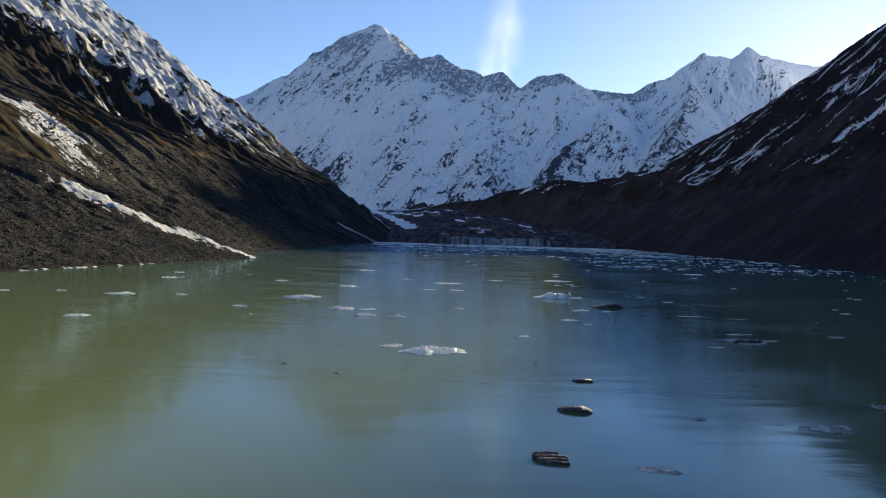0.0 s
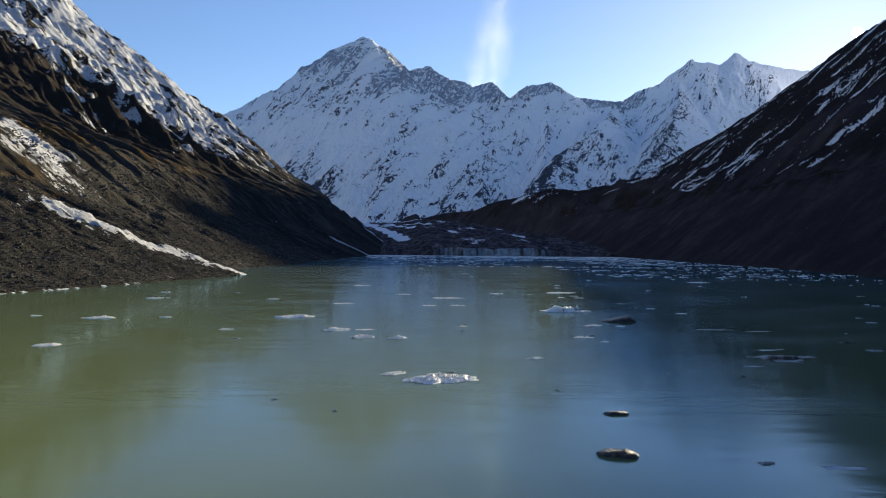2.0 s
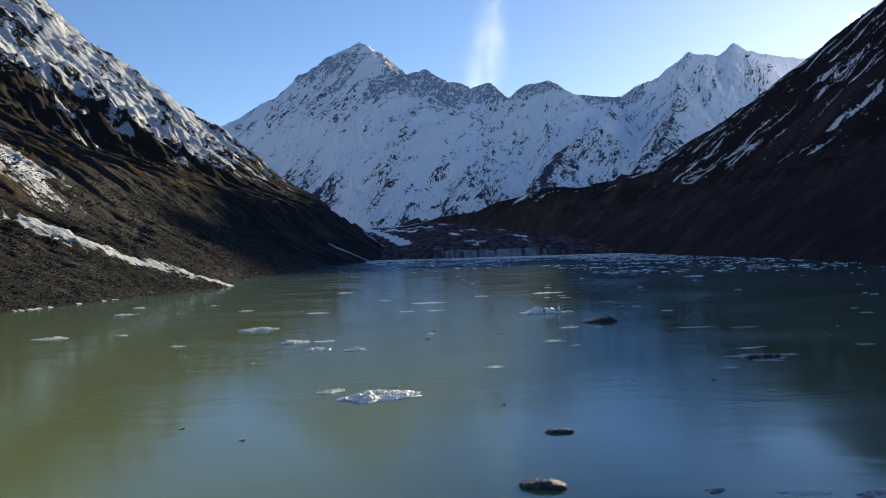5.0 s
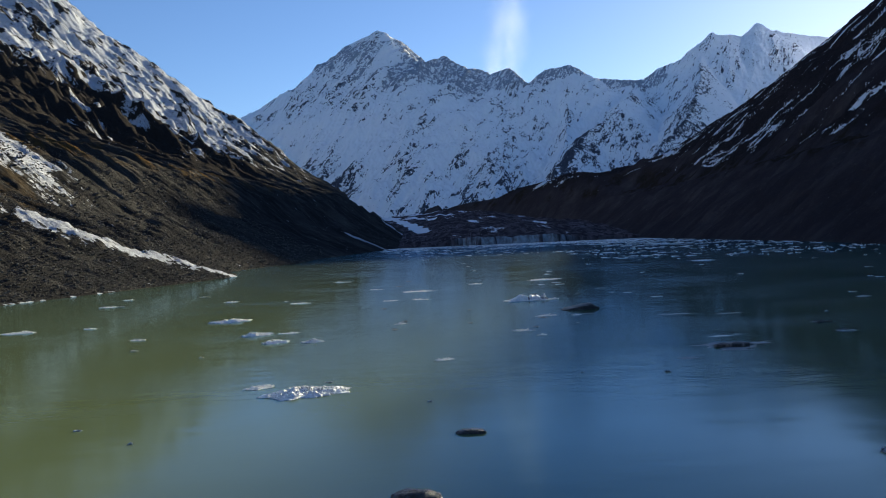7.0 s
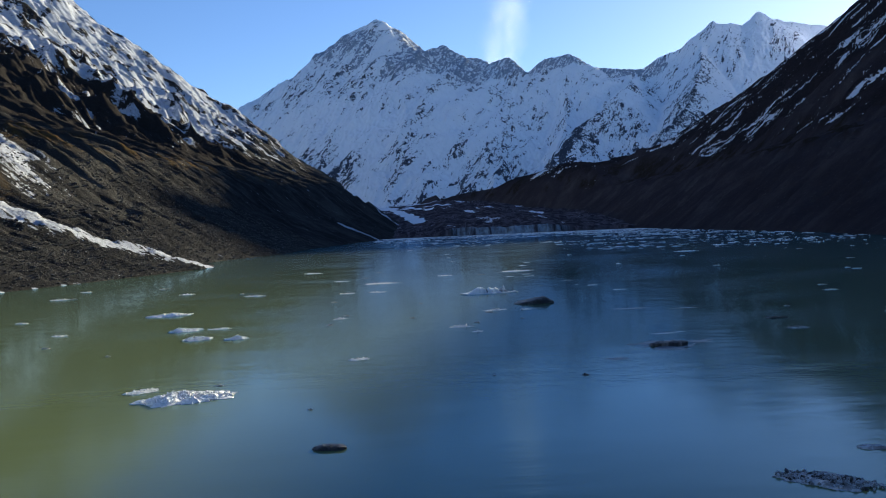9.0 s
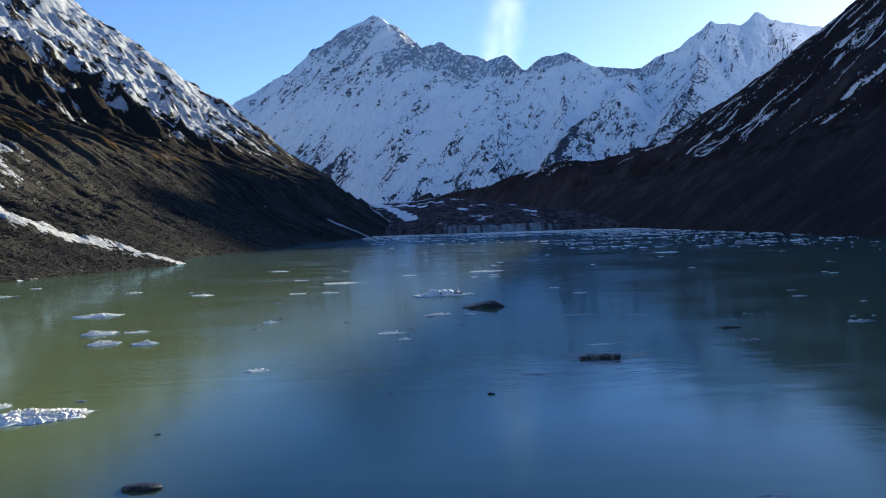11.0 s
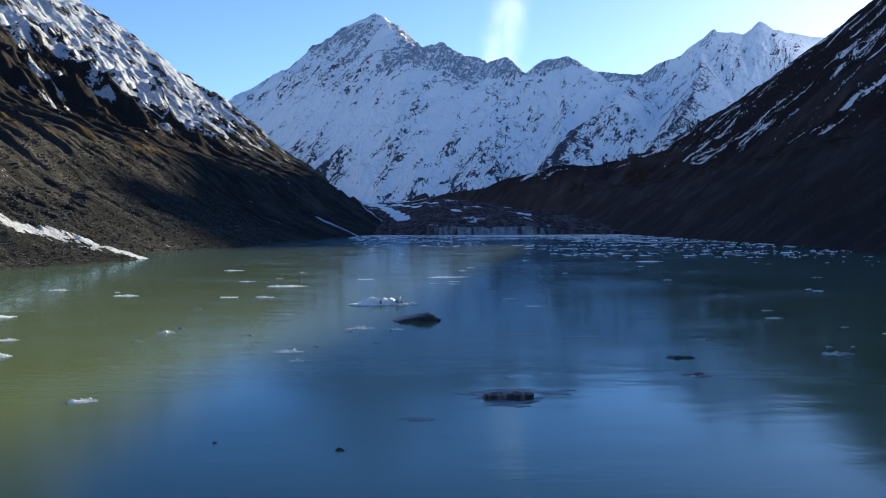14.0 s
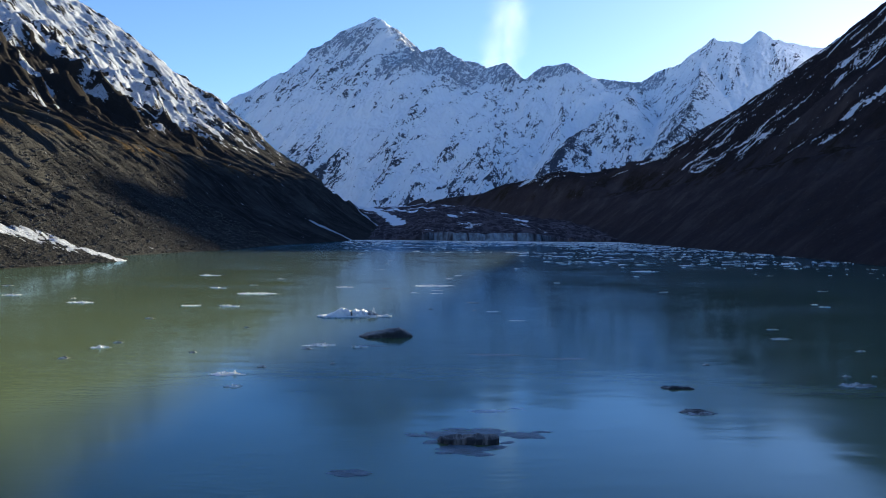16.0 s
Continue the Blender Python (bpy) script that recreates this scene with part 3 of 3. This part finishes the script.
# ---- ice floes ----
def floe_mesh(name, width, deep, tall, seed, material, lump=1.0, rings=12, spokes=40, taper=0.75):
    """A floating slab: ragged outline, broken lumpy top, a shelf under the water."""
    r, a = np.meshgrid(np.linspace(0, 1, rings), np.linspace(0, 2 * np.pi, spokes, endpoint=False), indexing="ij")
    reach = 1 + 0.36 * fbm(np.cos(a) * 1.7 + seed * 7.1, np.sin(a) * 1.7, 6, seed, 0.62)
    x, y = r * reach * np.cos(a) * width / 2, r * reach * np.sin(a) * deep / 2
    cell = max(width, deep) / 7
    bulk = np.clip(1 - r ** 2.2, 0, 1) ** taper
    heaps = np.clip(0.55 + 0.9 * fbm(x / cell / 2 + seed, y / cell / 2, 3, seed + 3), 0.15, 1.5)
    crumbs = lump * (0.35 * fbm(x / 0.8, y / 0.8 + seed, 3, seed + 9, 0.7) + 0.3 * (ridged(x / cell, y / cell + seed, 4, seed + 5) - 0.5))
    z = tall * np.maximum(bulk * (heaps + crumbs), 0.10)
    z[-1] = -0.25
    co = [(float(p), float(q), float(s)) for p, q, s in zip(x[1:].ravel(), y[1:].ravel(), z[1:].ravel())]
    co.append((0.0, 0.0, float(z[0].mean())))
    co.append((0.0, 0.0, -0.3))
    top, low, faces = len(co) - 2, len(co) - 1, []
    for j in range(spokes):
        k = (j + 1) % spokes
        faces.append((top, j, k))
        faces.append((low, (rings - 2) * spokes + k, (rings - 2) * spokes + j))
        for i in range(rings - 2):
            faces.append((i * spokes + j, (i + 1) * spokes + j, (i + 1) * spokes + k, i * spokes + k))
    me = bpy.data.meshes.new(name)
    me.from_pydata(co, [], faces)
    me.polygons.foreach_set("use_smooth", [lump < 0.5] * len(faces))
    me.materials.append(material)
    return me


def floe(x, y, width, tall, material, label, turn=0, ratio=0.6, lump=1.0, name="ice_floe", group="ice floes on the lake", taper=0.75, loose=False):
    """A floe; loose: an Empty with the slab as its part, so that blocks can lie on it as further parts."""
    seed = int(abs(x * 31 + y * 17)) % 997
    rings, spokes = (26, 84) if width > 8 else (16, 52) if width > 3 else (8, 24)
    me = floe_mesh("slab" if loose else name, width, width * ratio, tall, seed, material, lump, rings, spokes, taper)
    ob = new(name, None if loose else me)
    ob.matrix_world = pose(x, y, 0, 0, 0, turn)
    if loose:
        slab = new("slab", me)
        slab.parent = ob
    return tagged(ob, label, "ice floe", group)


def chunk_mesh(name, seed, material):
    bm = bmesh.new()
    bmesh.ops.create_icosphere(bm, subdivisions=1, radius=0.5)
    for v in bm.verts:
        v.co *= 1 + 0.7 * noise.noise(v.co * 1.7 + Vector((seed * 3.3, 0, seed)))
        v.co.z *= 0.75
    me = bpy.data.meshes.new(name)
    bm.to_mesh(me)
    bm.free()
    me.materials.append(material)
    return me


ICE_CHUNKS = [chunk_mesh("ice_block", s, MAT_ICE) for s in range(5)]
DIRTY_CHUNKS = [chunk_mesh("ice_block", s + 9, MAT_DARK_ICE if s == 3 else MAT_GREY_ICE) for s in range(4)]


def heap(ob, width, deep, tall, count, seed, blocks=ICE_CHUNKS):
    """Loose blocks of ice heaped on a floe, as its parts: higher along two or three humps, thin at the rim."""
    rnd = random.Random(seed)
    humps = [(rnd.uniform(-0.55, 0.55), rnd.uniform(-0.3, 0.3), rnd.uniform(0.5, 1.0)) for _ in range(3)]
    for _ in range(count):
        a, r = rnd.uniform(0, 2 * math.pi), rnd.random() ** 0.6
        u, v = r * math.cos(a), r * math.sin(a)
        rise = max(h * math.exp(-((u - hu) ** 2 + (v - hv) ** 2) / 0.16) for hu, hv, h in humps) * (1 - r ** 4)
        size = (0.16 + 0.42 * rnd.random() ** 3) * (0.75 + 0.035 * width)
        block = new("ice_block", rnd.choice(blocks))
        block.parent = ob
        block.matrix_local = pose(u * width / 2, v * deep / 2, tall * 0.62 * rise * rnd.uniform(0.5, 1.1) + 0.08,
                                  rnd.uniform(0, 360), rnd.uniform(0, 360), rnd.uniform(0, 360)) @ Matrix.Diagonal((size, size, size * rnd.uniform(0.6, 1), 1))


# heaped white floes: x, y, width, height, blocks
for x, y, wide, tall, count in [(-2, 160, 11.5, 1.15, 260), (-39, 273, 11, 0.9, 130), (-24, 236, 7.0, 0.85, 80), (-17, 220, 6.0, 0.8, 50), (-9, 218, 4.6, 0.8, 50),
                                (-10, 166, 4.4, 0.3, 30), (-94, 267, 8.5, 0.5, 50), (-83, 204, 6.2, 0.5, 40)]:
    ob = floe(x, y, wide, tall * 0.62, MAT_ICE, "white ice floe heaped with broken snowy ice blocks", turn=8 + (x * 7) % 23, ratio=0.62, loose=True)
    heap(ob, wide, wide * 0.56, tall * 1.7, int(count * 2.6), int(x * 3 + y))
# low white floes: x, y, width
for x, y, wide in [(-17, 237, 4.6), (-102, 352, 6.8), (-108, 390, 5.2), (-76, 270, 4), (-27, 328, 6.8), (-52, 237, 4), (-56, 350, 5.7), (18, 185, 3.7), (-25, 457, 8.7),
                   (-114, 273, 3.2), (69, 403, 14), (-4, 385, 5.8), (4, 321, 5.2), (9, 246, 3.6), (36, 221, 4.8), (-129, 268, 3.4), (14, 321, 5.6), (13, 362, 12), (38, 393, 6.2),
                   (39, 212, 2.4), (46, 250, 5.4), (53, 248, 3), (181, 522, 13), (229, 599, 10), (247, 623, 7)]:
    ob = floe(x, y, wide, 0.13 + 0.008 * wide, MAT_ICE, "flat pale ice floe with a crumbled rim", turn=(x * 13) % 30 - 15, ratio=0.5, loose=True)
    heap(ob, wide, wide * 0.42, 0.42 + 0.03 * wide, int(10 + wide * 4), int(x * 5 + y))
# small scraps
for x, y, wide in [(-28, 202, 1.2), (-27, 143, 1.1), (-18, 135, 0.7), (3, 291, 2.4), (10, 252, 2.0), (8, 234, 1.8), (28, 275, 1.4), (141, 246, 2.2), (108, 231, 1.4),
                   (129, 221, 0.9), (139, 277, 2.5), (125, 221, 1.5), (26, 241, 1.5), (-46, 217, 1.9), (134, 262, 4.5), (98, 212, 2.6), (95, 197, 3.2), (28, 108, 1.9), (-76, 388, 4.0), (-34, 340, 1.6), (-98, 353, 3.4), (0, 168, 1.4), (15, 150, 0.6), (40, 227, 1.6), (50, 230.5, 0.9), (38, 166, 0.5), (8.6, 437, 3.5), (5, 400, 3.4), (44, 246, 2.6)]:
    floe(x, y, wide, 0.22, MAT_GREY_ICE, "small scrap of grey floating ice", turn=(x * 11) % 40 - 20, ratio=0.6)
# debris-covered bergs and dark floes: x, y, width, height, turn, ratio, material
for x, y, wide, tall, turn, ratio, mat, words in [
        (16, 86, 4.0, 0.22, -14, 0.55, MAT_GREY_ICE, "thin grey plate of floating ice"),
        (67, 124, 3.0, 0.3, -10, 0.6, MAT_GREY_ICE, "thin dirty plate of ice"),
        (42, 104, 6.6, 0.6, -15, 0.6, MAT_GREY_ICE, "grey crumbling ice floe"),
        (50, 163, 1.0, 0.3, 0, 0.7, MAT_DARK_ICE, "small dark lump of ice"),
        (97, 212, 4.0, 0.6, -8, 0.5, MAT_DARK_ICE, "low dark striped ice block"),
        (95, 198, 3.6, 0.35, -6, 0.7, MAT_DARK_ICE, "low dark grooved ice block"),
        (122.5, 214, 4.6, 0.5, -4, 0.5, MAT_GREY_ICE, "low dirty ice floe"),
        (8, 234.5, 1.7, 0.35, 0, 0.6, MAT_DARK_ICE, "small dark lump of ice")]:
    floe(x, y, wide, tall * 0.8, mat, words, turn, ratio, 0.25, "iceberg" if tall > 1.2 else "ice_floe", taper=0.6)
# floes buried in rubble: x, y, width, turn, ratio
for x, y, wide, turn, ratio in [(59, 116, 7.6, -38, 0.45)]:
    ob = floe(x, y, wide, 0.35, MAT_GREY_ICE, "dirty grey ice floe strewn with gravel", turn, ratio, loose=True)
    heap(ob, wide, wide * ratio * 0.9, 0.5, 420, int(x + y), DIRTY_CHUNKS)


def berg_mesh(name, long, deep, tall, profile, seed, material, rough=0.15, bands=0.0, flat=False):
    """A floating block: heights along its length from a short profile, a rounded cross-section, worn faces; bands: depth of grooves across it."""
    u, v = np.meshgrid(np.linspace(0, 1, 44), np.linspace(0, 1, 15), indexing="ij")
    height = np.interp(u, *profile)
    half = np.clip(np.minimum(u * 7, (1 - u) * 9), 0.08, 1) ** 0.5
    a = (v - 0.5) * math.pi
    across = np.sign(np.sin(a)) * np.abs(np.sin(a)) ** (0.55 if flat else 0.8)
    up = np.cos(a) ** (0.35 if flat else 0.7)
    groove = 1 - bands * (0.5 + 0.5 * np.sin(u * 46 + 5 * np.sin(u * 9))) * (0.6 + 0.4 * np.sin(u * 17))
    worn = 1 + rough * (fbm(u * 5 + seed, v * 3, 5, seed, 0.6) + 0.8 * (ridged(u * 4 + seed, v * 2.5, 3, seed + 1) - 0.5))
    x = (u - 0.5) * long + rough * 0.5 * fbm(u * 6, v * 6 + seed, 3, seed + 2)
    y = across * half * deep / 2 * groove * worn + 0.12 * deep * fbm(u * 3, u * 0 + seed, 3, seed + 4)
    z = height * up * tall * worn * (0.5 + 0.5 * groove)
    z = np.where((v == 0) | (v == 1), -0.3, z)
    ob = sheet(name, x, y, z, material, {})
    ob.data.polygons.foreach_set("use_smooth", [rough < 0.3] * len(ob.data.polygons))
    return ob


# black wedge of debris-covered ice
wedge = berg_mesh("iceberg", 10.2, 5.6, 1.65, ([0, 0.08, 0.14, 0.4, 0.66, 0.76, 0.93, 1], [0.08, 0.16, 0.34, 0.66, 0.98, 1.0, 0.45, 0.12]), 5, MAT_DARK_ICE, 0.16)
wedge.matrix_world = pose(57, 263, 0, 0, 0, 5)
tagged(wedge, "smooth black wedge-shaped iceberg covered in grit", "iceberg", "ice floes on the lake")
# long dark blocks worn smooth
for x, y, long, deep, tall, turn, words in [(13.4, 111.5, 4.4, 2.0, 0.65, -24, "rounded dark ice block crusted with grit"), (19.2, 132.5, 3.3, 1.5, 0.42, -8, "low dark gritty ice block")]:
    block = berg_mesh("ice_floe", long, deep, tall, ([0, 0.1, 0.35, 0.7, 0.95, 1], [0.2, 0.6, 0.9, 1.0, 0.55, 0.2]), int(x), MAT_DARK_ICE, 0.18)
    block.matrix_world = pose(x, y, 0, 0, 0, turn)
    tagged(block, words, "ice floe", "ice floes on the lake")
# slab split into parallel layers
layered = new("ice_floe")
layered.matrix_world = pose(6, 89, 0, 0, 0, -6)
tagged(layered, "layered dark slab of dirty ice with pale edges", "ice floe", "ice floes on the lake")
for shift, back, long, tall, mat in [(-0.4, 1.0, 2.6, 0.62, MAT_BANDED), (0.0, 0.25, 3.4, 0.5, MAT_DARK_ICE), (0.15, -0.5, 3.2, 0.42, MAT_BANDED), (0.5, -1.2, 2.6, 0.3, MAT_DARK_ICE)]:
    block = berg_mesh("ice_layer", long, 0.62, tall, ([0, 0.06, 0.5, 0.94, 1], [0.5, 0.9, 1.0, 0.95, 0.6]), int(long * 10), mat, 0.1, 0.0, True)
    block.parent = layered
    block.matrix_local = pose(shift, back, 0, 0, 0, 3 * back)
# banded block frozen into thin plates
loaf = berg_mesh("iceberg", 6.0, 2.2, 0.62, ([0, 0.05, 0.3, 0.6, 0.96, 1], [0.3, 0.7, 0.85, 1.0, 1.0, 0.8]), 9, MAT_BANDED, 0.2, 0.12, True)
loaf.matrix_world = pose(67.8, 184.6, 0, 0, 0, -2)
tagged(loaf, "low dark iceberg with brown and pale bands", "iceberg", "ice floes on the lake")
# the white berg: worn blocks and a leaning fin on one low floe
white_berg = new("iceberg")
white_berg.matrix_world = pose(48.5, 298, 0, 0, 0, 3)
tagged(white_berg, "long white iceberg of tilted worn ice blocks", "iceberg", "ice floes on the lake")
for name, px_, py_, long, deep, tall, profile, turn, mat, rough in [
        ("slab", -1.0, 0, 15.5, 5.0, 0.4, ([0, 0.1, 0.9, 1], [0.5, 1, 1, 0.4]), 0, MAT_ICE, 0.3),
        ("ice_block", -3.6, 0.2, 6.0, 3.6, 1.9, ([0, 0.25, 0.5, 0.75, 1], [0.2, 0.5, 0.95, 1, 0.45]), 4, MAT_ICE, 0.16),
        # dark filler block: the shaded gap between the white blocks, as colour
        ("ice_block", -1.0, 0.0, 1.6, 2.6, 1.3, ([0, 0.5, 1], [0.5, 1, 0.6]), -8, MAT_DARK_ICE, 0.2),
        ("ice_block", 1.4, 0.3, 4.8, 3.4, 1.7, ([0, 0.2, 0.45, 0.6, 1], [0.5, 0.95, 0.8, 1, 0.4]), -6, MAT_ICE, 0.15),
        ("ice_block", 4.2, -0.2, 3.2, 2.4, 1.4, ([0, 0.3, 1], [0.6, 1, 0.2]), 8, MAT_GREY_ICE, 0.15),
        ("ice_block", 4.4, 0.2, 0.8, 1.2, 2.1, ([0, 0.5, 1], [0.4, 1, 0.3]), 20, MAT_ICE, 0.1),
        ("ice_block", 7.4, -0.5, 2.6, 1.6, 0.5, ([0, 0.5, 1], [0.5, 1, 0.5]), -10, MAT_ICE, 0.3)]:
    block = berg_mesh(name, long, deep, tall, profile, int(long * 10), mat, rough)
    block.parent = white_berg
    block.matrix_local = pose(px_, py_, 0, 0, 0, turn)

# ---- brash ice drifted against the glacier ----
BRASH = [floe_mesh("ice_floe", 1.0, 0.55, 0.05, 700 + k, MAT_ICE if k % 3 else MAT_GREY_ICE, 1.0, 6, 18) for k in range(7)]
rnd = random.Random(4)


def drift(x, y, wide, rise):
    ob = new("ice_floe", rnd.choice(BRASH))
    ob.matrix_world = pose(x, y, 0, 0, 0, rnd.uniform(-12, 12)) @ Matrix.Diagonal((wide * 1.5, wide, rise, 1))
    return tagged(ob, "flat pale brash ice floe", "ice floe", "brash ice near the glacier")


far_pieces = {"brash_ice": [], "dirty_brash_ice": []}
SMALL_BRASH = [floe_mesh("brash_ice", 1.0, 0.6, 0.05, 720 + k, MAT_ICE, 1.0, 4, 11) for k in range(6)]
for _ in range(5200):
    y = 1585 - 1020 * rnd.random() ** 2.1
    lean = (y - 560) / 1000
    x = rnd.uniform(-50 + 110 * (1 - lean) ** 2, 440) if rnd.random() < 0.25 + 0.75 * lean else rnd.uniform(150, 400)
    band = float(fbm(np.array([x / 130]), np.array([y / 55]), 3, 151)[0])
    if band < 0.05 - 0.55 * lean ** 2 - 0.12 * (x > 250):
        continue
    wide, rise = (2.2 + 13 * rnd.random() ** 3) * (0.4 + 0.75 * lean), rnd.uniform(3, 10)
    if y < 655:
        drift(x, y, wide, rise)
    else:
        kind = "dirty_brash_ice" if rnd.random() < 0.3 else "brash_ice"
        far_pieces[kind].append((rnd.choice(SMALL_BRASH), pose(x, y, 0, 0, 0, rnd.uniform(-25, 25)) @ Matrix.Diagonal((wide * 1.5, wide, rise, 1))))
for _ in range(60):
    drift(rnd.uniform(40, 340), rnd.uniform(230, 700), rnd.uniform(0.8, 3.2), 4)
for name, mat, words in [("brash_ice", MAT_ICE, "dense field of small pale floes against the glacier"), ("dirty_brash_ice", MAT_GREY_ICE, "grey gritty broken ice among the pale floes")]:
    co, faces = [], []
    for me, m in far_pieces[name]:
        first = len(co)
        co.extend((m @ v.co)[:] for v in me.vertices)
        faces.extend(tuple(k + first for k in q.vertices) for q in me.polygons)
    me = bpy.data.meshes.new(name)
    me.from_pydata(co, [], faces)
    me.materials.append(mat)
    tagged(new(name, me), words, "brash ice", kind="stuff")


# ---- snow plume blowing off the ridge ----
def plume():
    v, u = np.meshgrid(np.linspace(0, 1, 60), np.linspace(-1, 1, 40), indexing="ij")
    lean = 500 + 105 * v ** 1.4 + 22 * fbm(v * 3, v * 0, 3, 141)
    x = lean + u * (165 - 30 * v) * (1 + 0.25 * fbm(v * 4, u, 2, 142))
    y = 4560 + 60 * np.cos(u * 1.5)
    z = 800 + 620 * v
    body = (1 - u ** 2) ** 2.4 * np.clip(0.75 + 0.55 * fbm(u * 1.6 + v, v * 2.4, 4, 143), 0, 1.2) * (1 - 0.35 * step(0.0, 0.9, u))
    n = Nodes("blown_snow")
    n.material.node_tree.nodes.remove(n.bsdf)
    clear, veil, mixed = (n.tree.nodes.new(k) for k in ("ShaderNodeBsdfTransparent", "ShaderNodeBsdfTranslucent", "ShaderNodeMixShader"))
    veil.inputs["Color"].default_value = (0.9, 0.92, 0.95, 1)
    wisp = n.calc("MULTIPLY", n.layer("tone"), n.between(n.noise(0.006, 5, 0.5), 0.3, 0.7, 0.6, 1.0))
    n.join(wisp, mixed.inputs[0])
    n.join(clear.outputs[0], mixed.inputs[1])
    n.join(veil.outputs[0], mixed.inputs[2])
    n.join(mixed.outputs[0], n.tree.nodes["Material Output"].inputs["Surface"])
    ob = sheet("cloud", x, y, z, n.material, {"tone": np.clip(body * (1 - 0.6 * v) * 0.22, 0, 1)})
    return tagged(ob, "thin white plume of snow blown off the ridge", "cloud", kind="structure")


plume()


# ---- the sun itself, low over the ridge ----
disc = bmesh.new()
bmesh.ops.create_uvsphere(disc, u_segments=24, v_segments=12, radius=25)
glow = Nodes("sunlight")
glow.bsdf.inputs["Emission Color"].default_value = (1, 0.95, 0.85, 1)
glow.bsdf.inputs["Emission Strength"].default_value = 60.0
me = bpy.data.meshes.new("sun_disc")
disc.to_mesh(me)
disc.free()
me.materials.append(glow.material)
sun_disc = tagged(new("sun_disc", me), "blazing white low sun above the ridge", "sun", kind="structure")
sun_disc.location = Vector((-15, 35, -20)) + toward_sun * 4700


# ---- thin skins of ice on the still water ----
MAT_SKIN = ice_material("thin_ice_skin", (0.12, 0.175, 0.23), (0.06, 0.09, 0.125), 0.45, 0.8, 0.4)
for x, y, wide, turn, ratio in [(69.3, 187.9, 6.6, 2, 0.65), (73.3, 187.2, 5.0, -14, 0.6), (65.6, 187.4, 4.5, 10, 0.8), (67.0, 182.0, 5.0, -6, 0.7), (70.0, 182.6, 3.0, 20, 0.5), (64.2, 184.5, 2.4, 30, 0.6),
                                (57, 174.5, 4.0, -8, 0.5), (55.5, 250, 4.0, -12, 0.5), (76, 240, 9, -3, 0.3), (87, 236, 7, 4, 0.3)]:
    floe(x, y, wide, 0.05, MAT_SKIN, "thin grey-blue plate of new ice lying on the water", turn, ratio, 0.3, "ice_sheet", "thin ice plates")
MAT_PALE_SKIN = ice_material("pale_ice_skin", (0.42, 0.50, 0.56), (0.24, 0.31, 0.37), 0.4, 0.6, 0.35)
for x, y, wide, turn, ratio in [(71, 198, 5.0, 4, 0.35), (74.5, 199.5, 2.4, -10, 0.3), (35, 106, 4.6, -8, 0.35)]:
    floe(x, y, wide, 0.04, MAT_PALE_SKIN, "thin pale skin of new ice lying on the water", turn, ratio, 0.3, "ice_sheet", "thin ice plates")
for x, y, wide, turn, ratio in [(62.6, 187.2, 2.6, -20, 0.5), (66.8, 189.6, 3.2, 4, 0.3), (75.6, 188.6, 2.6, 6, 0.35), (68.6, 180.2, 3.0, -4, 0.5), (65.4, 180.8, 2.2, 14, 0.5), (71.6, 184.4, 1.8, 30, 0.6)]:
    floe(x, y, wide, 0.05, MAT_SKIN, "thin grey-blue plate of new ice lying on the water", turn, ratio, 0.3, "ice_sheet", "thin ice plates")
